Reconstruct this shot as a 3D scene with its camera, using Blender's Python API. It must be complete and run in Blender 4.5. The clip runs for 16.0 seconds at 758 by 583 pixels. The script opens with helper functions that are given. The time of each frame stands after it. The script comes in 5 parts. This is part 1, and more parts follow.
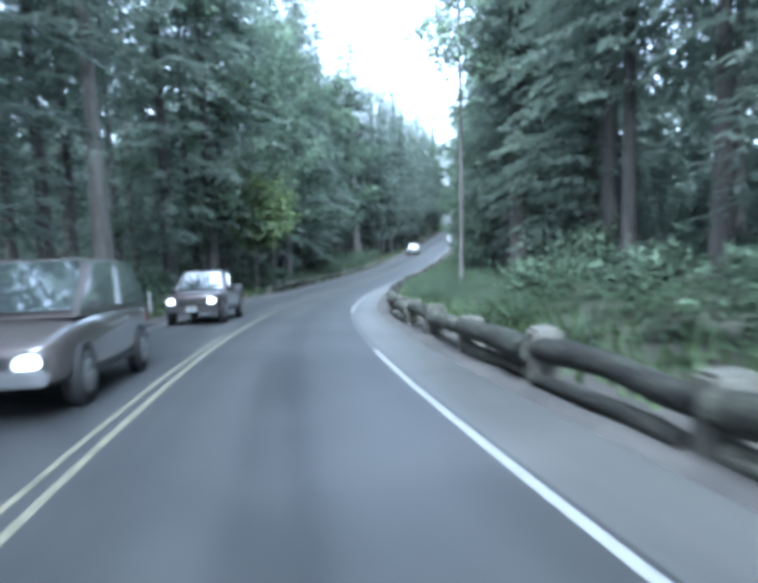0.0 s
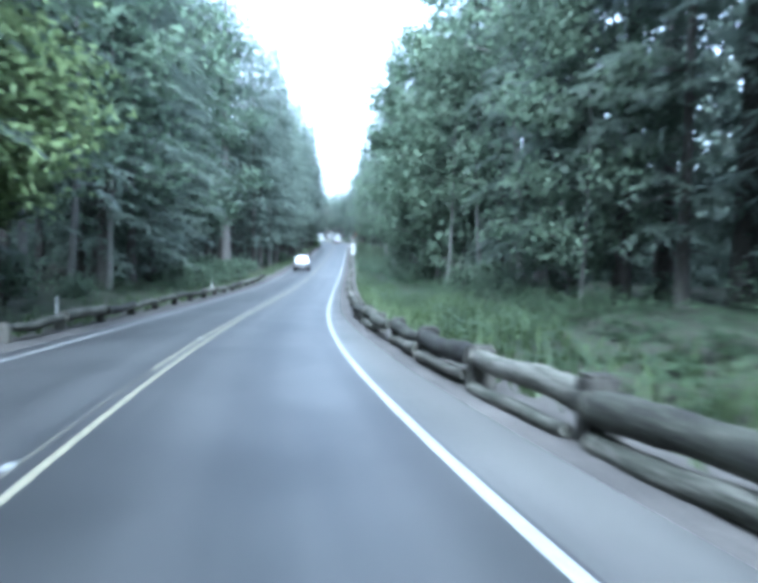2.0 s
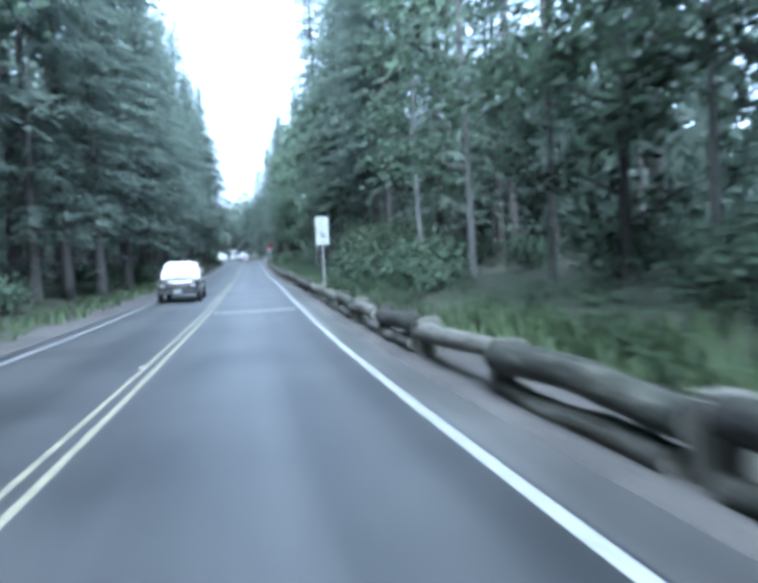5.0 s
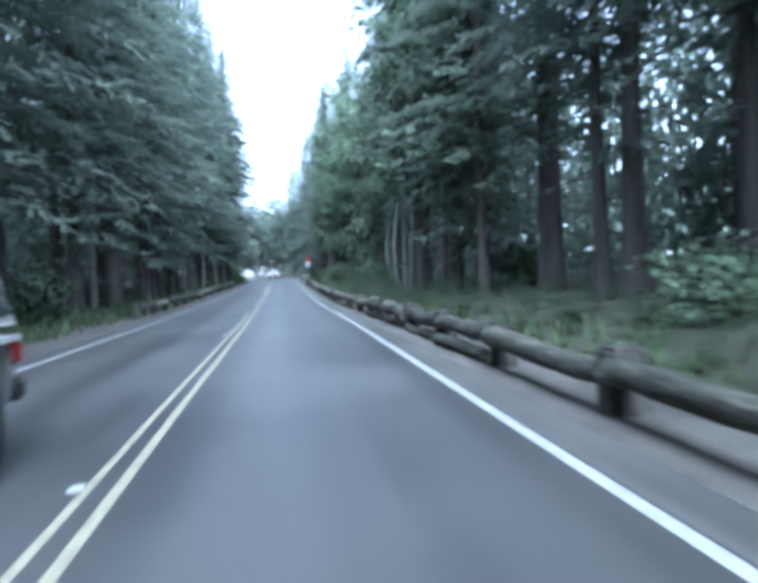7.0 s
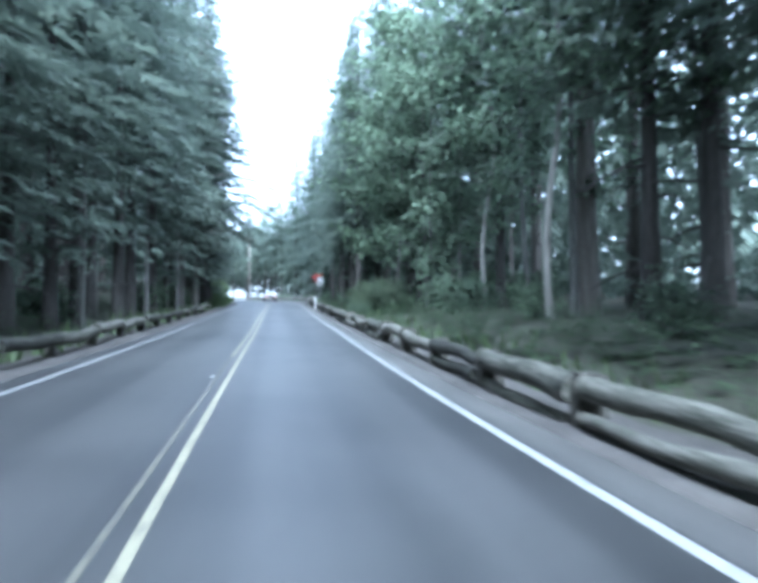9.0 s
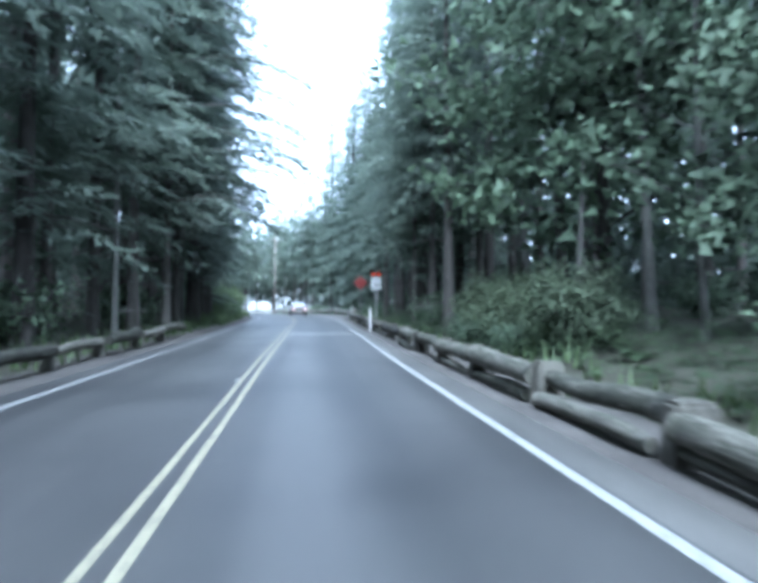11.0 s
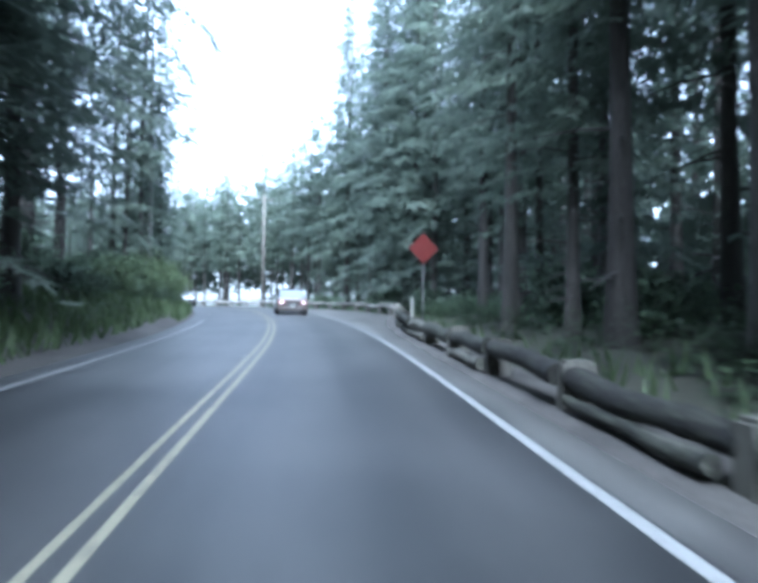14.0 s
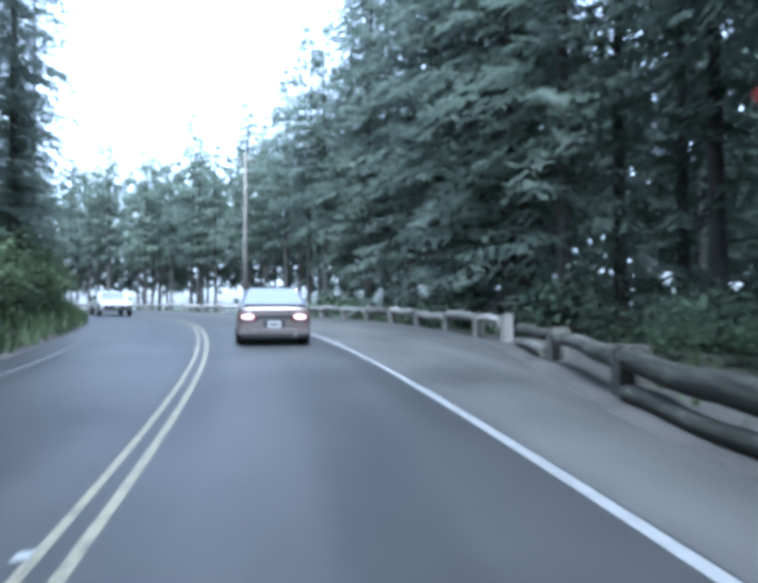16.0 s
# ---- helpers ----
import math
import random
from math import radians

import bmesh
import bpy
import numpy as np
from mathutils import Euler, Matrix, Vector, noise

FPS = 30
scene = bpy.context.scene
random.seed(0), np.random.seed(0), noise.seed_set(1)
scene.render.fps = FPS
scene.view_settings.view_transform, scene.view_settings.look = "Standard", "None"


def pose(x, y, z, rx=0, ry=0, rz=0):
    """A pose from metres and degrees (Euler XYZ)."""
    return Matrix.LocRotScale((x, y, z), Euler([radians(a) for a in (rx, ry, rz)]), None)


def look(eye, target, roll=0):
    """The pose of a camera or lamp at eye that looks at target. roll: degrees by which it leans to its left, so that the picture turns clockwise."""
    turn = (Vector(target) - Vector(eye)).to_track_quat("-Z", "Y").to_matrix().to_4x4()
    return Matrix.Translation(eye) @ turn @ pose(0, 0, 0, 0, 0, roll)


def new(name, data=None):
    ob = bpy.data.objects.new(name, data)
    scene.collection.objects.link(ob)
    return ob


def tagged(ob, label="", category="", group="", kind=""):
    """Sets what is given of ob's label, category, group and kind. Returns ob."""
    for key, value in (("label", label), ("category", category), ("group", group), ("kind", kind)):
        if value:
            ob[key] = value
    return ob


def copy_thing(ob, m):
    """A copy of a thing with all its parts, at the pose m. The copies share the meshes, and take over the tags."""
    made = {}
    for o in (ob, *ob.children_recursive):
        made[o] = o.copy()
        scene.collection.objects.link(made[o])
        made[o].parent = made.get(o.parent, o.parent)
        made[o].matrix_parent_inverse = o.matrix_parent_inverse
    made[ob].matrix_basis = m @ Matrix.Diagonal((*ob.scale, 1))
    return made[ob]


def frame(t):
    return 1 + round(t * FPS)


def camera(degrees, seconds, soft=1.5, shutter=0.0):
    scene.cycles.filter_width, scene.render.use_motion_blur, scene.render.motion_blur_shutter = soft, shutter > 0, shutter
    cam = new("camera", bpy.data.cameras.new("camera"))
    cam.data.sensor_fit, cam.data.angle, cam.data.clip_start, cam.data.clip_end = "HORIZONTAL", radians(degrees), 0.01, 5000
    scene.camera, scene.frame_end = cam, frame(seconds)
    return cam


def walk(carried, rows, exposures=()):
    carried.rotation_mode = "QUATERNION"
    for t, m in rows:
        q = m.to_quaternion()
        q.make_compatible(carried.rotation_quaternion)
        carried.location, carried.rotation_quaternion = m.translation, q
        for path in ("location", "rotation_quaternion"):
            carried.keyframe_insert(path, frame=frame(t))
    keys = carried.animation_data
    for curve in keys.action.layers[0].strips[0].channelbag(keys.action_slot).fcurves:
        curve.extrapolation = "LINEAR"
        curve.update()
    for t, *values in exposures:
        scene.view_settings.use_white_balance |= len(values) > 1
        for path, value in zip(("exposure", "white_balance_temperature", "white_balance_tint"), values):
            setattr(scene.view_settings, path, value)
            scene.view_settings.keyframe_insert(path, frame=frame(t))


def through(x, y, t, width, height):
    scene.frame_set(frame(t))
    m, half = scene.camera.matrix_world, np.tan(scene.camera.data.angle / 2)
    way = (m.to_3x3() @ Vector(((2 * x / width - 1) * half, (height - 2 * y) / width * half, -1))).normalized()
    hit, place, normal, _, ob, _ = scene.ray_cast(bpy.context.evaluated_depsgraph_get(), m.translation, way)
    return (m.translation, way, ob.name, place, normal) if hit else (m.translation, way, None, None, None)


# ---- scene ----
EXPO = [
    (0.0, 3.1, 4850, 4), (1.5, 3.42, 4740, 3), (3.5, 3.3, 4690, 3), (6.5, 2.88, 4720, 5), (9.0, 3.3, 4740, 5), (11.5, 3.15, 4780, 5), (13.5, 3.1, 4790, 6), (16.0, 2.8, 4790, 7),
]
cam = camera(57.95, 16.0, soft=4.8, shutter=0.4)
# seconds, place, pitch, roll, yaw: a car in the right-hand lane
PATH = [
    (0.0, 5.763, -20.48, 2.894, -5.57, 2.1, 4.41),
    (0.5, 4.018, -12.725, 2.329, -5.26, 2.53, -0.18),
    (1.0, 2.498, -5.044, 1.769, -4.2, 1.76, -4.72),
    (1.5, 1.34, 2.799, 1.202, -2.97, -0.9, -5.93),
    (2.0, 0.617, 10.535, 0.682, -3.73, -1.11, -7.52),
    (2.5, 0.258, 18.231, 0.215, -4.35, 1.48, -11.43),
    (3.0, 0.231, 26.508, -0.226, -3.8, 1.37, -12.5),
    (3.5, 0.559, 35.356, -0.611, -3.83, 2.05, -14.5),
    (4.1, 1.225, 46.622, -0.983, -3.14, 2.38, -14.99),
    (4.7, 2.107, 58.429, -1.28, -2.45, 2.71, -15.49),
    (5.3, 3.024, 69.659, -1.439, -1.76, 3.04, -15.99),
    (5.8, 3.737, 77.78, -1.438, -1.19, 3.32, -16.4),
    (6.0, 4.001, 80.844, -1.413, -0.02, 1.8, -16.59),
    (6.4, 4.439, 86.587, -1.343, 0.33, 1.87, -14.53),
    (6.5, 4.558, 87.997, -1.321, 0.92, 1.79, -14.19),
    (7.0, 4.989, 94.854, -1.192, -0.09, 1.69, -13.35),
    (7.5, 5.495, 101.516, -1.031, 1.6, -0.49, -13.98),
    (8.0, 5.884, 108.303, -0.87, 2.71, -0.3, -13.93),
    (8.5, 6.486, 115.448, -0.723, 1.8, -0.83, -14.09),
    (9.0, 7.216, 123.209, -0.578, 2.04, -0.11, -13.78),
    (9.6, 7.987, 131.521, -0.384, 2.34, -0.08, -13.0),
    (10.3, 8.795, 139.477, -0.148, 2.69, -0.05, -12.08),
    (10.9, 9.47, 145.781, 0.061, 2.99, -0.02, -11.3),
    (11.5, 10.167, 152.511, 0.29, 3.29, 0.01, -10.52),
    (12.0, 10.651, 158.537, 0.502, 3.41, -0.68, -12.48),
    (12.5, 11.261, 164.389, 0.715, 3.67, -0.09, -12.64),
    (13.0, 11.765, 169.778, 0.915, 3.86, -1.76, -12.16),
    (13.4, 12.24, 174.229, 1.085, 3.54, -0.57, -11.74),
    (13.5, 12.319, 175.378, 1.129, 2.53, 0.43, -11.62),
    (14.0, 12.969, 181.252, 1.358, 2.14, -0.64, -10.7),
    (14.5, 13.614, 187.142, 1.584, 2.05, 2.17, -11.49),
    (15.0, 14.019, 192.879, 1.796, 3.26, 0.63, -11.58),
    (15.5, 14.377, 198.472, 1.996, 3.02, -0.7, -10.77),
    (16.0, 14.777, 203.443, 2.173, 1.91, 0.2, -10.62),
]
walk(cam, [(t, pose(x, y, z, 90 + pit, rol, yaw)) for t, x, y, z, pit, rol, yaw in PATH], EXPO)
# ---------- world and light: a pale overcast evening sky ----------
def node_world():
    w = bpy.data.worlds.new("sky")
    scene.world = w
    w.use_nodes = True
    nt = w.node_tree
    bg = nt.nodes["Background"]
    sky = nt.nodes.new("ShaderNodeTexSky")
    sky.sky_type, sky.sun_disc = "NISHITA", False
    sky.sun_elevation, sky.sun_rotation = radians(52), radians(SUN_TURN)
    sky.air_density, sky.dust_density = 1.0, 3.0
    hs = nt.nodes.new("ShaderNodeHueSaturation")
    hs.inputs["Saturation"].default_value = 0.25
    nt.links.new(sky.outputs[0], hs.inputs["Color"])
    nt.links.new(hs.outputs[0], bg.inputs["Color"])
    bg.inputs["Strength"].default_value = 0.1


SUN_TURN = 186
node_world()
sun = new("sun", bpy.data.lights.new("sun", "SUN"))
sun.data.energy, sun.data.angle, sun.data.color = 1.5, radians(45), (1.0, 0.96, 0.9)
sun.matrix_world = look((0, 0, 50), (-math.sin(radians(SUN_TURN)) * 40, -math.cos(radians(SUN_TURN)) * 40, 0))


# ---------- materials ----------
def shader(name, rough=0.7, metal=0.0, colour=(0.5, 0.5, 0.5), coat=0.0, spec=0.5):
    m = bpy.data.materials.new(name)
    m.use_nodes = True
    b = m.node_tree.nodes["Principled BSDF"]
    b.inputs["Roughness"].default_value, b.inputs["Metallic"].default_value = rough, metal
    b.inputs["Base Color"].default_value = (*colour, 1)
    b.inputs["Coat Weight"].default_value = coat
    b.inputs["Specular IOR Level"].default_value = spec
    return m, m.node_tree, b


def add(nt, kind, **sockets):
    n = nt.nodes.new(kind)
    for k, v in sockets.items():
        n.inputs[k.replace("_", " ")].default_value = v
    return n


def ramp(nt, source, stops):
    r = nt.nodes.new("ShaderNodeValToRGB")
    e = r.color_ramp.elements
    while len(e) < len(stops):
        e.new(0.5)
    for el, (p, c) in zip(e, stops):
        el.position, el.color = p, (*c, 1)
    nt.links.new(source, r.inputs["Fac"])
    return r


def two_scale(name, dark, light, fine, coarse, rough=0.85, bump=0.3, stretch=(1, 1, 1), spread=0.25, spec=0.4, wear=None):
    """A surface with grain and broad stains in object space (metres), and some spread from piece to piece."""
    m, nt, b = shader(name, rough, spec=spec)
    tc = nt.nodes.new("ShaderNodeTexCoord")
    mp = nt.nodes.new("ShaderNodeMapping")
    mp.inputs["Scale"].default_value = stretch
    nt.links.new(tc.outputs["Object"], mp.inputs["Vector"])
    n1 = add(nt, "ShaderNodeTexNoise", Scale=fine, Detail=6.0, Roughness=0.65)
    n2 = add(nt, "ShaderNodeTexNoise", Scale=coarse, Detail=3.0)
    nt.links.new(mp.outputs[0], n1.inputs["Vector"])
    nt.links.new(mp.outputs[0], n2.inputs["Vector"])
    info = nt.nodes.new("ShaderNodeObjectInfo")
    mix = add(nt, "ShaderNodeMix")
    mix.inputs["Factor"].default_value = 0.5
    nt.links.new(n1.outputs[0], mix.inputs[2])
    nt.links.new(n2.outputs[0], mix.inputs[3])
    jit = add(nt, "ShaderNodeMath")
    jit.operation = "MULTIPLY_ADD"
    jit.inputs[1].default_value, jit.inputs[2].default_value = spread, -spread / 2
    nt.links.new(info.outputs["Random"], jit.inputs[0])
    plus = nt.nodes.new("ShaderNodeMath")
    nt.links.new(mix.outputs[0], plus.inputs[0])
    nt.links.new(jit.outputs[0], plus.inputs[1])
    stops = [(0.32, dark), (0.5, wear), (0.66, light)] if wear else [(0.32, dark), (0.68, light)]
    r = ramp(nt, plus.outputs[0], stops)
    nt.links.new(r.outputs[0], b.inputs["Base Color"])
    bp = add(nt, "ShaderNodeBump", Strength=bump, Distance=0.02)
    nt.links.new(n1.outputs[0], bp.inputs["Height"])
    nt.links.new(bp.outputs[0], b.inputs["Normal"])
    return m


def foliage(name, dark, light, through=0.52, rough=0.55):
    """Leaves: tone varies from clump to clump and from plant to plant; some light passes through."""
    m, nt, b = shader(name, rough, spec=0.3)
    geo = nt.nodes.new("ShaderNodeNewGeometry")
    info = nt.nodes.new("ShaderNodeObjectInfo")
    tc = nt.nodes.new("ShaderNodeTexCoord")
    n = add(nt, "ShaderNodeTexNoise", Scale=0.45, Detail=2.0)
    nt.links.new(tc.outputs["Object"], n.inputs["Vector"])
    s1 = nt.nodes.new("ShaderNodeMath")
    s1.operation = "MULTIPLY_ADD"
    s1.inputs[1].default_value = 0.2
    nt.links.new(geo.outputs["Random Per Island"], s1.inputs[0])
    nt.links.new(n.outputs[0], s1.inputs[2])
    s2 = nt.nodes.new("ShaderNodeMath")
    s2.operation = "MULTIPLY_ADD"
    s2.inputs[1].default_value = 0.4
    nt.links.new(info.outputs["Random"], s2.inputs[0])
    nt.links.new(s1.outputs[0], s2.inputs[2])
    r = ramp(nt, s2.outputs[0], [(0.45, dark), (1.0, light)])
    nt.links.new(r.outputs[0], b.inputs["Base Color"])
    tr = nt.nodes.new("ShaderNodeBsdfTranslucent")
    nt.links.new(r.outputs[0], tr.inputs["Color"])
    mx = nt.nodes.new("ShaderNodeMixShader")
    mx.inputs[0].default_value = through
    nt.links.new(b.outputs[0], mx.inputs[1])
    nt.links.new(tr.outputs[0], mx.inputs[2])
    nt.links.new(mx.outputs[0], nt.nodes["Material Output"].inputs["Surface"])
    return m


def glow(name, colour, strength):
    m, nt, b = shader(name, 0.3, colour=colour)
    b.inputs["Emission Color"].default_value = (*colour, 1)
    b.inputs["Emission Strength"].default_value = strength
    return m


def asphalt_material(name, dark, light):
    """Worn asphalt: aggregate grain, long stains along the lane and broad patches."""
    m, nt, b = shader(name, 0.5, spec=0.5)
    tc = nt.nodes.new("ShaderNodeTexCoord")
    fine = add(nt, "ShaderNodeTexNoise", Scale=45.0, Detail=5.0, Roughness=0.8)
    broad = add(nt, "ShaderNodeTexNoise", Scale=0.35, Detail=4.0)
    nt.links.new(tc.outputs["Object"], fine.inputs["Vector"])
    nt.links.new(tc.outputs["Object"], broad.inputs["Vector"])
    mp = nt.nodes.new("ShaderNodeMapping")
    mp.inputs["Scale"].default_value = (1.3, 0.02, 1)
    nt.links.new(tc.outputs["UV"], mp.inputs["Vector"])
    streak = add(nt, "ShaderNodeTexNoise", Scale=1.0, Detail=3.0)
    nt.links.new(mp.outputs[0], streak.inputs["Vector"])
    a1 = add(nt, "ShaderNodeMix")
    a1.inputs["Factor"].default_value = 0.45
    nt.links.new(streak.outputs[0], a1.inputs[2])
    nt.links.new(broad.outputs[0], a1.inputs[3])
    a2 = add(nt, "ShaderNodeMix")
    a2.inputs["Factor"].default_value = 0.3
    nt.links.new(a1.outputs[0], a2.inputs[2])
    nt.links.new(fine.outputs[0], a2.inputs[3])
    # wheel tracks, polished a little paler along each lane
    sep = nt.nodes.new("ShaderNodeSeparateXYZ")
    nt.links.new(tc.outputs["UV"], sep.inputs[0])
    ph = nt.nodes.new("ShaderNodeMath")
    ph.operation = "MULTIPLY_ADD"
    ph.inputs[1].default_value, ph.inputs[2].default_value = 4.19, -2.2
    nt.links.new(sep.outputs["X"], ph.inputs[0])
    wave = nt.nodes.new("ShaderNodeMath")
    wave.operation = "SINE"
    nt.links.new(ph.outputs[0], wave.inputs[0])
    tr = nt.nodes.new("ShaderNodeMath")
    tr.operation = "MULTIPLY_ADD"
    tr.inputs[1].default_value = 0.022
    nt.links.new(wave.outputs[0], tr.inputs[0])
    nt.links.new(a2.outputs[0], tr.inputs[2])
    r = ramp(nt, tr.outputs[0], [(0.41, dark), (0.57, light)])
    # irregular dark stains and old seal patches, longer than wide
    mp2 = nt.nodes.new("ShaderNodeMapping")
    mp2.inputs["Scale"].default_value = (0.42, 0.16, 1)
    nt.links.new(tc.outputs["UV"], mp2.inputs["Vector"])
    blot = add(nt, "ShaderNodeTexNoise", Scale=1.0, Detail=5.0, Roughness=0.55, Distortion=0.6)
    nt.links.new(mp2.outputs[0], blot.inputs["Vector"])
    stain = ramp(nt, blot.outputs[0], [(0.36, (0.68, 0.68, 0.69)), (0.52, (1.0, 1.0, 1.0))])
    mul = nt.nodes.new("ShaderNodeMix")
    mul.data_type, mul.blend_type = "RGBA", "MULTIPLY"
    mul.inputs[0].default_value = 1.0
    nt.links.new(r.outputs[0], mul.inputs[6])
    nt.links.new(stain.outputs[0], mul.inputs[7])
    nt.links.new(mul.outputs[2], b.inputs["Base Color"])
    bp = add(nt, "ShaderNodeBump", Strength=0.25, Distance=0.01)
    nt.links.new(fine.outputs[0], bp.inputs["Height"])
    nt.links.new(bp.outputs[0], b.inputs["Normal"])
    return m


def worn_paint(name, colour, under, cover=0.42):
    """Road paint with the asphalt showing through where tyres have worn it."""
    m, nt, b = shader(name, 0.6)
    tc = nt.nodes.new("ShaderNodeTexCoord")
    n = add(nt, "ShaderNodeTexNoise", Scale=9.0, Detail=7.0, Roughness=0.75)
    nt.links.new(tc.outputs["Object"], n.inputs["Vector"])
    r = ramp(nt, n.outputs[0], [(cover - 0.08, under), (cover + 0.06, colour)])
    nt.links.new(r.outputs[0], b.inputs["Base Color"])
    return m


ASPHALT = asphalt_material("asphalt", (0.025, 0.0255, 0.026), (0.054, 0.054, 0.053))
SHOULDER = asphalt_material("shoulder_asphalt", (0.06, 0.059, 0.056), (0.11, 0.107, 0.1))
GRAVEL = two_scale("gravel_earth", (0.045, 0.041, 0.037), (0.125, 0.116, 0.103), 14.0, 0.6, bump=0.8)
FLOOR = two_scale("forest_floor", (0.016, 0.017, 0.012), (0.05, 0.05, 0.034), 6.0, 0.4, bump=1.0)
YELLOW = worn_paint("yellow_road_paint", (0.21, 0.197, 0.138), (0.07, 0.066, 0.055), 0.44)
WHITE_LINE = worn_paint("white_road_paint", (0.245, 0.245, 0.238), (0.085, 0.09, 0.09), 0.41)
LOG = two_scale("weathered_log", (0.012, 0.011, 0.009), (0.13, 0.125, 0.105), 7.0, 2.6, stretch=(4, 4, 0.6), bump=1.0, spread=0.3, wear=(0.042, 0.044, 0.032))
POSTWOOD = two_scale("weathered_post", (0.016, 0.015, 0.012), (0.13, 0.125, 0.105), 10.0, 3.0, stretch=(4, 4, 0.7), bump=0.7, spread=0.4)
BARK_FIR = two_scale("fir_bark", (0.034, 0.031, 0.028), (0.108, 0.1, 0.09), 7.0, 0.8, stretch=(4, 4, 0.5), bump=1.0)
BARK_OLD = two_scale("old_fir_bark", (0.095, 0.088, 0.077), (0.24, 0.222, 0.195), 6.0, 0.8, stretch=(4, 4, 0.5), bump=1.0)
BARK_ALDER = two_scale("alder_bark", (0.075, 0.075, 0.068), (0.19, 0.188, 0.172), 5.0, 0.9, stretch=(3, 3, 1.2), bump=0.5)
BARK_PALE = two_scale("pale_alder_bark", (0.12, 0.118, 0.105), (0.25, 0.243, 0.22), 5.0, 0.9, stretch=(3, 3, 1.2), bump=0.5)
NEEDLES = foliage("fir_needles", (0.11, 0.138, 0.115), (0.165, 0.202, 0.158), 0.5)
NEEDLES_PALE = foliage("spruce_needles", (0.115, 0.146, 0.12), (0.175, 0.215, 0.163), 0.5)
LEAVES = foliage("alder_leaves", (0.163, 0.218, 0.152), (0.25, 0.335, 0.222), 0.5)
LEAVES_WARM = foliage("bigleaf_leaves", (0.23, 0.32, 0.15), (0.34, 0.44, 0.2), 0.5)
LEAVES_DARK = foliage("maple_leaves", (0.125, 0.175, 0.122), (0.2, 0.27, 0.17), 0.5)
THICKET = foliage("thicket_leaves", (0.125, 0.165, 0.105), (0.185, 0.235, 0.14), 0.5)
BANKLEAF = foliage("bank_leaves", (0.115, 0.16, 0.088), (0.185, 0.245, 0.125), 0.5)
FERN = foliage("fern_fronds", (0.036, 0.055, 0.031), (0.085, 0.122, 0.06), 0.4)
GRASS = foliage("verge_grass", (0.05, 0.076, 0.038), (0.118, 0.162, 0.074), 0.45)

S0, S1 = -40, 340
BEND = [-0.45, -0.46, -0.49, -0.59, -0.68, -0.46, -0.39, -0.15, -0.04, -0.07, -0.08, 0.11, -0.09, 0.15, -0.09, -0.09, 0.15, -0.16, 0.11, -0.12, 0.49, 0.62, 0.93, 1.18, 1.35, 1.45, 1.47, 1.48, 1.48, 1.48, 1.48, 1.48, 1.48]  # hundredths of a radian a metre, each 12 m
SLOPE = [-7.0, -7.0, -7.1, -5.6, -3.3, -2.0, 0.9, 2.6, 1.7, 3.2, 3.6, 3.9, 3.5, 4.1, 2.0, 2.0, 1.9, 1.8, 1.8, 1.8]  # per cent, each 20 m
HEAD = 7.78


# ---------- the road's line ----------
SS = np.arange(S0, S1 + 1.0)
_k = np.interp(SS, S0 + 12.0 * np.arange(len(BEND)), BEND) / 100
_th = np.concatenate([[0], np.cumsum((_k[1:] + _k[:-1]) / 2)])
_th += radians(HEAD) - np.interp(0, SS, _th)
_mid = (_th[1:] + _th[:-1]) / 2
_rx = np.concatenate([[0], np.cumsum(-np.sin(_mid))])
_ry = np.concatenate([[0], np.cumsum(np.cos(_mid))])
_rx, _ry = _rx - np.interp(0, SS, _rx), _ry - np.interp(0, SS, _ry)
_g = np.interp(SS, S0 + 20.0 * np.arange(len(SLOPE)), SLOPE) / 100
_rz = np.concatenate([[0], np.cumsum((_g[1:] + _g[:-1]) / 2)])
_rz -= np.interp(0, SS, _rz)


def heading(s):
    return float(np.interp(s, SS, _th))


def on_road(s, n, dz=0.0):
    """The places s metres along the centre line and n metres to its right, dz over the road."""
    t = np.interp(s, SS, _th)
    return np.stack([np.interp(s, SS, _rx) + n * np.cos(t), np.interp(s, SS, _ry) + n * np.sin(t), np.interp(s, SS, _rz) + dz], -1)


def lift(s, n):
    """Height of the ground over the road's level."""
    s, n = np.asarray(s, float), np.asarray(n, float)
    right = np.interp(n, [3.8, 4.6, 5.6, 9, 16, 40, 90], [-0.03, -0.08, -0.02, 0.55, 1.1, 2.5, 3])
    outer = np.interp(n, [3.8, 9.5, 12, 20, 40, 90], [-0.03, -0.12, -0.6, -3.0, -9, -14])
    left = np.interp(-n, [3.4, 4.6, 6, 9, 16, 40, 90], [-0.03, -0.06, 0.05, 0.6, 1.3, 3, 4])
    bank = np.interp(-n, [3.4, 3.9, 4.7, 5.8, 8.5, 14, 40, 90], [-0.03, 0.0, 0.45, 0.95, 1.9, 2.7, 3.5, 4])
    w1 = np.clip((s - 205) / 20, 0, 1)
    w2 = np.clip((s - 190) / 22, 0, 1)
    return np.where(n > 0, right * (1 - w1) + outer * w1, left * (1 - w2) + bank * w2)


